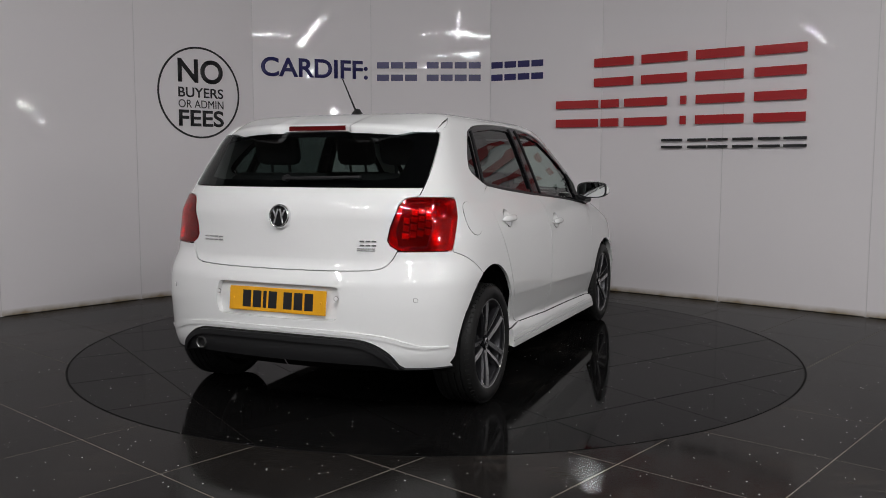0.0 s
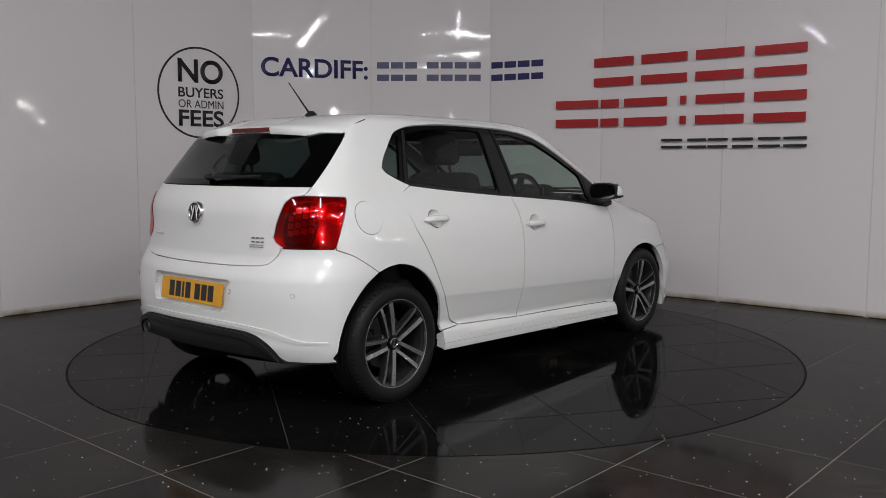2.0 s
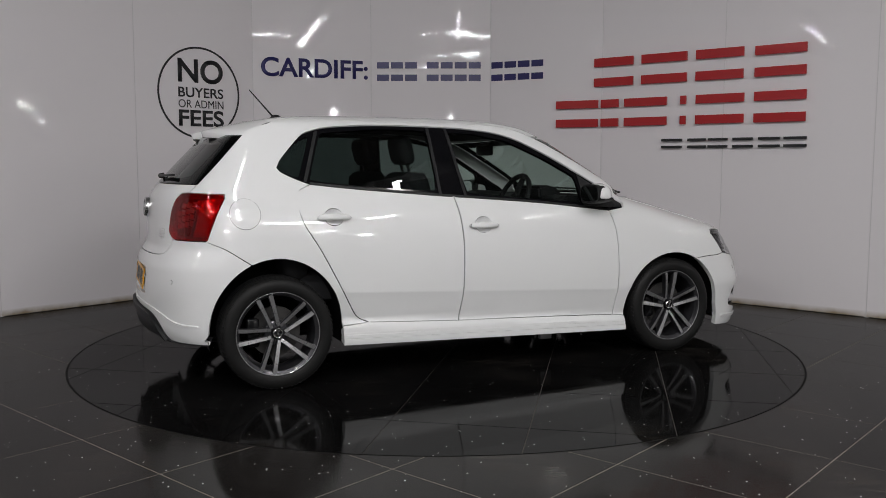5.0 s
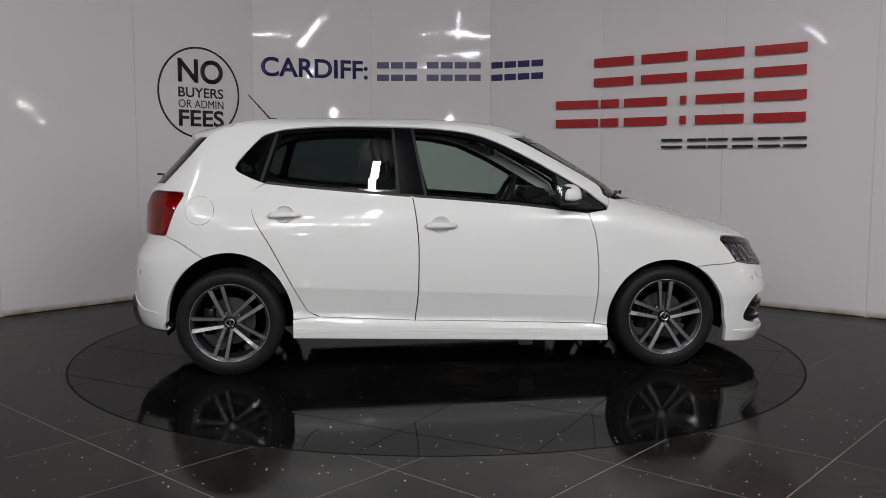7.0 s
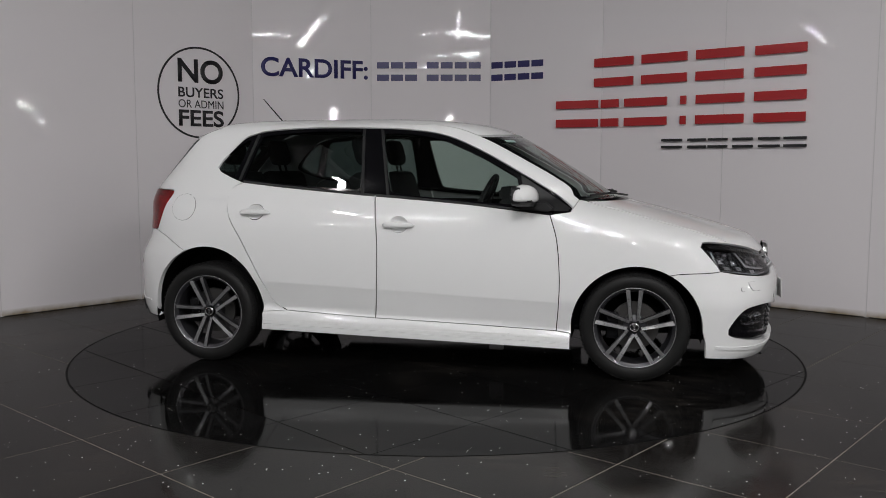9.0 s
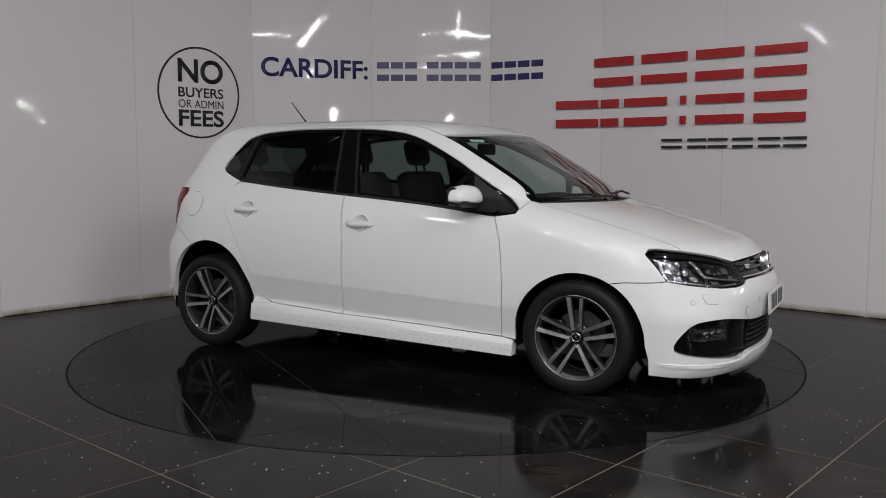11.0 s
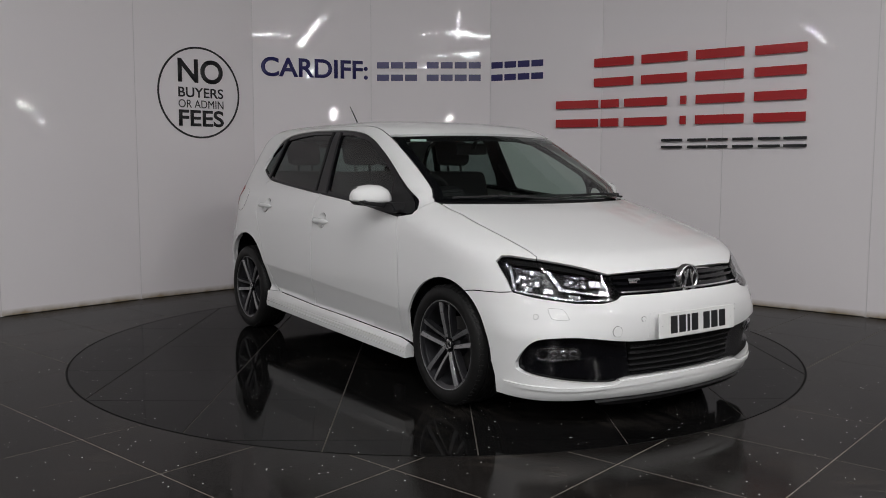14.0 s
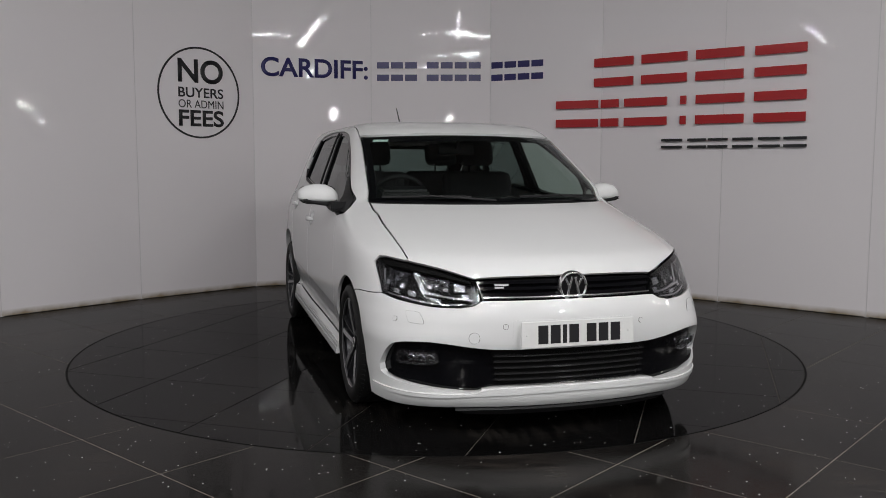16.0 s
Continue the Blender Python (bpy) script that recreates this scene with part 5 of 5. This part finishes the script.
for a, b in zip(rows, rows[1:]):
    for j in range(3):
        bm.faces.new((a[j], b[j], b[j + 1], a[j + 1]))
bmesh.ops.recalc_face_normals(bm, faces=bm.faces)
part("brake_light", bm, RED_DEEP, spoiler, "red high brake light")
bm = bmesh.new()
lathe(bm, [(0.022, 0.10), (0.022, -0.005), (0.026, -0.008), (0.029, -0.004), (0.029, 0.10)], 28, "x")
lathe(bm, [(0.0, 0.06), (0.023, 0.06)], 28, "x")
part("exhaust_pipe", bm, plain("dull_exhaust_steel", (0.2, 0.2, 0.2), 0.35, 0.9, grain=0.2), CAR, smooth=True, angle=40).matrix_basis = pose(-1.835, 0.435, 0.310)


# plates and badges; writing that may not be shown stands as bars
YELLOW = plain("yellow_plate", (0.75, 0.36, 0.012), 0.3, grain=0.05)
WHITE_PLATE = plain("white_plate", (0.74, 0.74, 0.73), 0.3, grain=0.04)


def number_plate(m, mat_):
    bm = bmesh.new()
    box(bm, -0.26, 0.26, -0.0555, 0.0555, 0, 0.006, 0.002)
    pl = part("number_plate", bm, mat_, CAR, "number plate with black bars")
    pl.matrix_basis = m
    x = -0.185
    for i in range(7):
        bm = bmesh.new()
        w = 0.018 if i == 2 else 0.045
        box(bm, x, x + w, -0.039, 0.039, 0.0062, 0.0068)
        part("plate_bar", bm, INK_M, pl)
        x += w + (0.036 if i == 3 else 0.011)
    for sx in (-0.235, 0.235):
        bm = bmesh.new()
        lathe(bm, [(0.0, 0.009), (0.004, 0.0085), (0.0055, 0.006)], 12, "z")
        part("screw_cap", bm, mat_, pl).location = (sx, 0, 0)


p = cast_rear(arr([(-0.0, 0.543)]))[0]
number_plate(Matrix(((0, 0.12, -0.993, p[0] + 0.022), (-1, 0, 0, -0.008), (0, 0.993, 0.12, 0.543), (0, 0, 0, 1))), YELLOW)
p = cast_front(arr([(0.0, 0.455)]))[0]
number_plate(Matrix(((0, -0.05, 0.9987, p[0] + 0.004), (1, 0, 0, 0.0), (0, 0.9987, 0.05, 0.455), (0, 0, 0, 1))), WHITE_PLATE)
front_plate_pad = skin_panel("plate_base", [rounded([(FRONT_C - 0.262, 0.516), (FRONT_C + 0.262, 0.516), (FRONT_C + 0.262, 0.394), (FRONT_C - 0.262, 0.394)], 1, 0.04)], cast_ring, PAINT, front_bumper, off=0.0015, gap=0.0, thick=0.03)


def round_badge(m, r):
    """A chrome ring on a dark disc, with plain chrome bars."""
    bm = bmesh.new()
    lathe(bm, [(0.0, 0.010), (r * 0.8, 0.010), (r * 0.82, 0.0)], 40, "z")
    bd = part("badge", bm, LAMP_DARK, CAR, "round badge of chrome on dark ground", smooth=True, angle=40)
    bd.matrix_basis = m
    bm = bmesh.new()
    lathe(bm, [(r * 0.80, 0.006), (r * 0.84, 0.016), (r * 0.92, 0.019), (r, 0.012), (r * 1.01, -0.01)], 48, "z")
    part("badge_ring", bm, CHROME, bd, smooth=True)
    bm = bmesh.new()
    for sx in (-1, 1):
        for a, b in (((0.10, 0.62), (0.42, -0.62)), ((0.58, 0.52), (0.26, -0.10))):
            rod(bm, (sx * a[0] * r, a[1] * r, 0.0125), (sx * b[0] * r, b[1] * r, 0.0125), r * 0.16, 0.006)
    part("badge_bar", bm, CHROME, bd)


round_badge(skin_pose(cast_rear, (0.0, 0.926), 0.002), 0.055)
round_badge(skin_pose(cast_front, (0.0, 0.648), -0.004, flat=True), 0.066)
for y0, y1, z, h, mt in ((0.465, 0.335, 0.812, 0.022, CHROME), (-0.392, -0.473, 0.812, 0.026, CHROME), (-0.372, -0.478, 0.784, 0.013, CHROME)):
    k = 4 if y0 > 0 else (3 if h > 0.02 else 1)
    w = abs(y1 - y0) / k
    for i in range(k):
        bm = bmesh.new()
        yc = y0 - (i + 0.5) * w
        box(bm, -w * 0.40, w * 0.40, h * 0.22, h * 0.5, 0, 0.003, 0.0008)
        box(bm, -w * 0.40, w * 0.40, -h * 0.5, -h * 0.22, 0, 0.003, 0.0008)
        part("badge_mark", bm, mt, tailgate).matrix_basis = skin_pose(cast_rear, (yc, z), 0.002)
bm = bmesh.new()
box(bm, -0.03, 0.03, 0.001, 0.011, 0, 0.004, 0.001)
box(bm, -0.03, 0.01, -0.011, -0.002, 0, 0.004, 0.001)
part("grille_mark", bm, CHROME, CAR).matrix_basis = skin_pose(cast_front, (-0.31, 0.650), 0.0)
bm = bmesh.new()
box(bm, -0.045, 0.045, -0.012, 0.012, 0, 0.0006)
part("screen_sticker", bm, plain("pale_sticker", (0.35, 0.5, 0.45), 0.5), CAR, "small pale green sticker").matrix_basis = skin_pose(cast_front, (-0.51, 1.30), 0.0005)

# cabin
bm = bmesh.new()
prism(bm, [(0.98, 0.90), (0.80, 0.965), (0.55, 0.985), (0.46, 0.955), (0.44, 0.80), (0.55, 0.55), (0.98, 0.55)], -0.68, 0.68)
bmesh.ops.bevel(bm, geom=bm.edges[:], offset=0.02, segments=2, affect="EDGES")
dash = part("dashboard", bm, CABIN, CAR, smooth=True, angle=40)
bm = bmesh.new()
prism(bm, [(0.62, 0.975), (0.46, 0.955), (0.45, 1.03), (0.50, 1.045), (0.60, 1.02)], -0.52, -0.24)
bmesh.ops.bevel(bm, geom=bm.edges[:], offset=0.015, segments=2, affect="EDGES")
part("instrument_hood", bm, CABIN, dash, smooth=True, angle=40)
bm = bmesh.new()
R_, r_ = 0.178, 0.016
rg = []
for i in range(40):
    a = 2 * math.pi * i / 40
    rg.append([bm.verts.new(((R_ + r_ * math.cos(b)) * math.cos(a), (R_ + r_ * math.cos(b)) * math.sin(a), r_ * math.sin(b))) for b in np.linspace(0, 2 * math.pi, 8, endpoint=False)])
for i in range(40):
    a, b = rg[i], rg[(i + 1) % 40]
    for j in range(8):
        bm.faces.new((a[j], b[j], b[(j + 1) % 8], a[(j + 1) % 8]))
box(bm, -0.17, 0.17, -0.025, 0.025, -0.02, 0.0, 0.006)
box(bm, -0.025, 0.025, -0.17, 0.0, -0.02, 0.0, 0.006)
lathe(bm, [(0.0, 0.012), (0.055, 0.008), (0.065, -0.02)], 24, "z")
part("steering_wheel", bm, CABIN, CAR, smooth=True, angle=40).matrix_basis = pose(0.345, -0.37, 0.935, 0, -66, 0) @ pose(0, 0, 0, 0, 0, 90)


def seat(x, y, w):
    bm = bmesh.new()
    box(bm, -0.25, 0.27, -w / 2, w / 2, 0.42, 0.58, 0.05)
    st = part("seat", bm, SEAT_M, CAR, "black cloth seat", smooth=True, angle=45)
    st.location = (x, y, 0)
    bm = bmesh.new()
    box(bm, -0.07, 0.07, -w / 2, w / 2, 0.0, 0.60, 0.055)
    b = part("backrest", bm, SEAT_M, st, smooth=True, angle=45)
    b.matrix_basis = pose(-0.24, 0, 0.54, 0, -16, 0)
    bm = bmesh.new()
    box(bm, -0.045, 0.045, -0.13, 0.13, 0.64, 0.82, 0.045)
    box(bm, -0.006, 0.006, -0.06, -0.048, 0.58, 0.66)
    box(bm, -0.006, 0.006, 0.048, 0.06, 0.58, 0.66)
    h = part("headrest", bm, SEAT_M, st, smooth=True, angle=45)
    h.matrix_basis = pose(-0.24, 0, 0.54, 0, -14, 0)


for y in (-0.37, 0.37):
    seat(0.02, y, 0.5)
    seat(-0.84, y, 0.62)
bm = bmesh.new()
box(bm, -0.012, 0.012, -0.115, 0.115, -0.035, 0.035, 0.012)
rod(bm, (0.01, 0, 0.0), (0.06, 0, 0.06), 0.02, 0.02)
part("rear_view_mirror", bm, CABIN, CAR, smooth=True, angle=40).location = (0.33, 0.0, 1.262)
bm = bmesh.new()
box(bm, -1.45, -1.10, -0.56, 0.56, 0.90, 0.935, 0.01)
part("parcel_shelf", bm, CABIN, CAR)
half = np.vstack([ws_top[::-1][:, :2] - [0.05, 0], ROOF_3D[1:, :2], [(-1.2, -0.4), (-1.2, 0.0)]])
skin_panel("roof_lining", [chain(half, half[::-1] * [1, -1])], cast_top, plain("grey_headlining", (0.16, 0.155, 0.15), 0.9, grain=0.1, scale=200), CAR, off=-0.035, gap=0.02, thick=0.002)


# ---- lettering on the wall ----
def letters(name, words, height, x0, x1, z, sheet, off, mat_, parent, bold=0.0, deep=0.002):
    """A line of text on sheet i of the wall, fitted between x0 and x1, foot at z."""
    cu = bpy.data.curves.new(name, "FONT")
    cu.body, cu.extrude, cu.offset = words, 0.0, bold
    tmp = bpy.data.objects.new(name, cu)
    scene.collection.objects.link(tmp)
    me = bpy.data.meshes.new_from_object(tmp.evaluated_get(bpy.context.evaluated_depsgraph_get()))
    bpy.data.objects.remove(tmp)
    co = np.array([tuple(v.co) for v in me.vertices])
    lo, hi = co.min(0), co.max(0)
    sx, sz = (x1 - x0) / (hi[0] - lo[0]), height / (hi[1] - lo[1])
    bm = bmesh.new()
    bm.from_mesh(me)
    bpy.data.meshes.remove(me)
    for v in bm.verts:
        v.co = Vector((x0 + (v.co.x - lo[0]) * sx, 0.0, z + (v.co.y - lo[1]) * sz))
    ret = bmesh.ops.extrude_face_region(bm, geom=bm.faces[:])
    bmesh.ops.translate(bm, vec=(0, -deep, 0), verts=[g for g in ret["geom"] if isinstance(g, bmesh.types.BMVert)])
    bmesh.ops.recalc_face_normals(bm, faces=bm.faces)
    ob = part(name, bm, mat_, parent)
    m, w = wall_frame(sheet)
    ob.matrix_basis = m @ Matrix.Translation((0, -off, 0))
    return ob
SIGN = thing("round_sign", "black ring sign on the gloss white wall, fees notice", "sign")
bm = bmesh.new()
lathe(bm, [(0.389, 0.0), (0.389, -0.0025), (0.406, -0.0025), (0.406, 0.0)], 96, "y", True)
ring = part("sign_ring", bm, INK_M, SIGN)
ring.matrix_basis = wall_frame(4)[0] @ Matrix.Translation((0.605, -0.0035, 1.808))
for words, z0, z1, bold in (("NO", 1.893, 2.105, 0.022), ("BUYERS", 1.765, 1.853, 0.014), ("OR ADMIN", 1.672, 1.743, 0.0), ("FEES", 1.508, 1.655, 0.022)):
    letters("sign_line", words, z1 - z0, 0.396, 0.842, z0, 4, 0.0035, INK_M, SIGN, bold)
TOWN = thing("wall_lettering", "navy vinyl lettering on the gloss white wall", "sign")
letters("town_name", "CARDIFF:", 0.182, 0.077, 1.115, 2.003, 5, 0.0035, NAVY_M, TOWN, 0.022)


def bars(name, cells, sheet, z0, z1, mat_, parent, off, deep, bar=0.34, bevel=0.0):
    """Plain bars in place of writing: a pair for each character."""
    for u0, u1 in cells:
        h = (z1 - z0) * bar
        for za, zb in ((z0, z0 + h), (z1 - h, z1)):
            bm = bmesh.new()
            box(bm, u0, u1, -deep, 0, za, zb, bevel)
            ob = part(name, bm, mat_, parent)
            ob.matrix_basis = wall_frame(sheet)[0] @ Matrix.Translation((0, -off, 0))


def cells(u0, u1, k, gap=0.02):
    w = (u1 - u0 + gap) / k
    return [(u0 + i * w, u0 + (i + 1) * w - gap) for i in range(k)]


bars("number_bar", cells(0.058, 0.453, 3), 6, 1.993, 2.176, NAVY_M, TOWN, 0.0035, 0.002)
bars("number_bar", cells(0.548, 1.080, 4), 6, 1.993, 2.176, NAVY_M, TOWN, 0.0035, 0.002)
bars("number_bar", cells(0.012, 0.556, 4), 7, 1.990, 2.172, NAVY_M, TOWN, 0.0035, 0.002)
LOGO = thing("logo_sign", "raised red and black acrylic sign shapes on the wall", "sign")
bars("red_bar", [(-0.065, 0.325), (0.405, 0.828), (0.907, 1.317)], 8, 1.888, 2.145, RED_M, LOGO, 0.022, 0.02, 0.3, 0.002)
bars("red_bar", [(0.266, 0.677)], 9, 1.888, 2.137, RED_M, LOGO, 0.022, 0.02, 0.3, 0.002)
bars("red_bar", [(0.704, 1.115)], 7, 1.522, 1.768, RED_M, LOGO, 0.022, 0.02, 0.3, 0.002)
bars("red_bar", [(0.01, 0.186), (0.245, 0.652), (0.777, 0.828), (0.915, 1.330)], 8, 1.522, 1.768, RED_M, LOGO, 0.022, 0.02, 0.3, 0.002)
bars("red_bar", [(0.270, 0.685)], 9, 1.518, 1.768, RED_M, LOGO, 0.022, 0.02, 0.3, 0.002)
bars("black_bar", [(0.612, 0.800), (0.851, 1.015), (1.032, 1.200)], 8, 1.318, 1.399, INK_M, LOGO, 0.022, 0.018, 0.26, 0.001)
bars("black_bar", [(0.100, 0.270), (0.314, 0.491), (0.519, 0.699)], 9, 1.316, 1.399, INK_M, LOGO, 0.022, 0.018, 0.26, 0.001)

lay_tiles(FLOOR, 48.4, -2.518, 0.3997, 0.0026, False, 13, 0.619)
lay_tiles(TABLE, 61.5, -0.49, -0.13, 0.0018, True, 2.4, 0.635, 0.0028)


# ---- the turning ----
TURN = [(0.0, 61.39), (0.5, 56.92), (1.0, 52.42), (1.5, 47.94), (2.0, 43.49), (2.5, 39.08), (3.0, 34.67), (3.5, 30.28), (4.0, 25.88), (5.25, 15.05), (6.5, 4.30),
        (7.0, 0.0), (7.5, -4.28), (8.0, -8.56), (8.5, -12.83), (9.0, -17.10), (10.25, -28.03), (11.5, -38.98), (12.0, -43.36), (12.5, -47.74), (13.0, -52.12), (13.5, -56.51),
        (14.0, -60.95), (14.5, -65.43), (15.0, -69.94), (15.5, -74.46), (16.0, -79.02)]


def motions():
    """The turntable turns at an even pace, and the car stands on it."""
    walk(TABLE, [(t, pose(0, 0, 0, 0, 0, a)) for t, a in TURN])
    walk(CAR, [(t, pose(0, 0, 0, 0, 0, a) @ pose(0.0132, 0.0177, 0, 0, 0, 5.24)) for t, a in TURN])


motions()
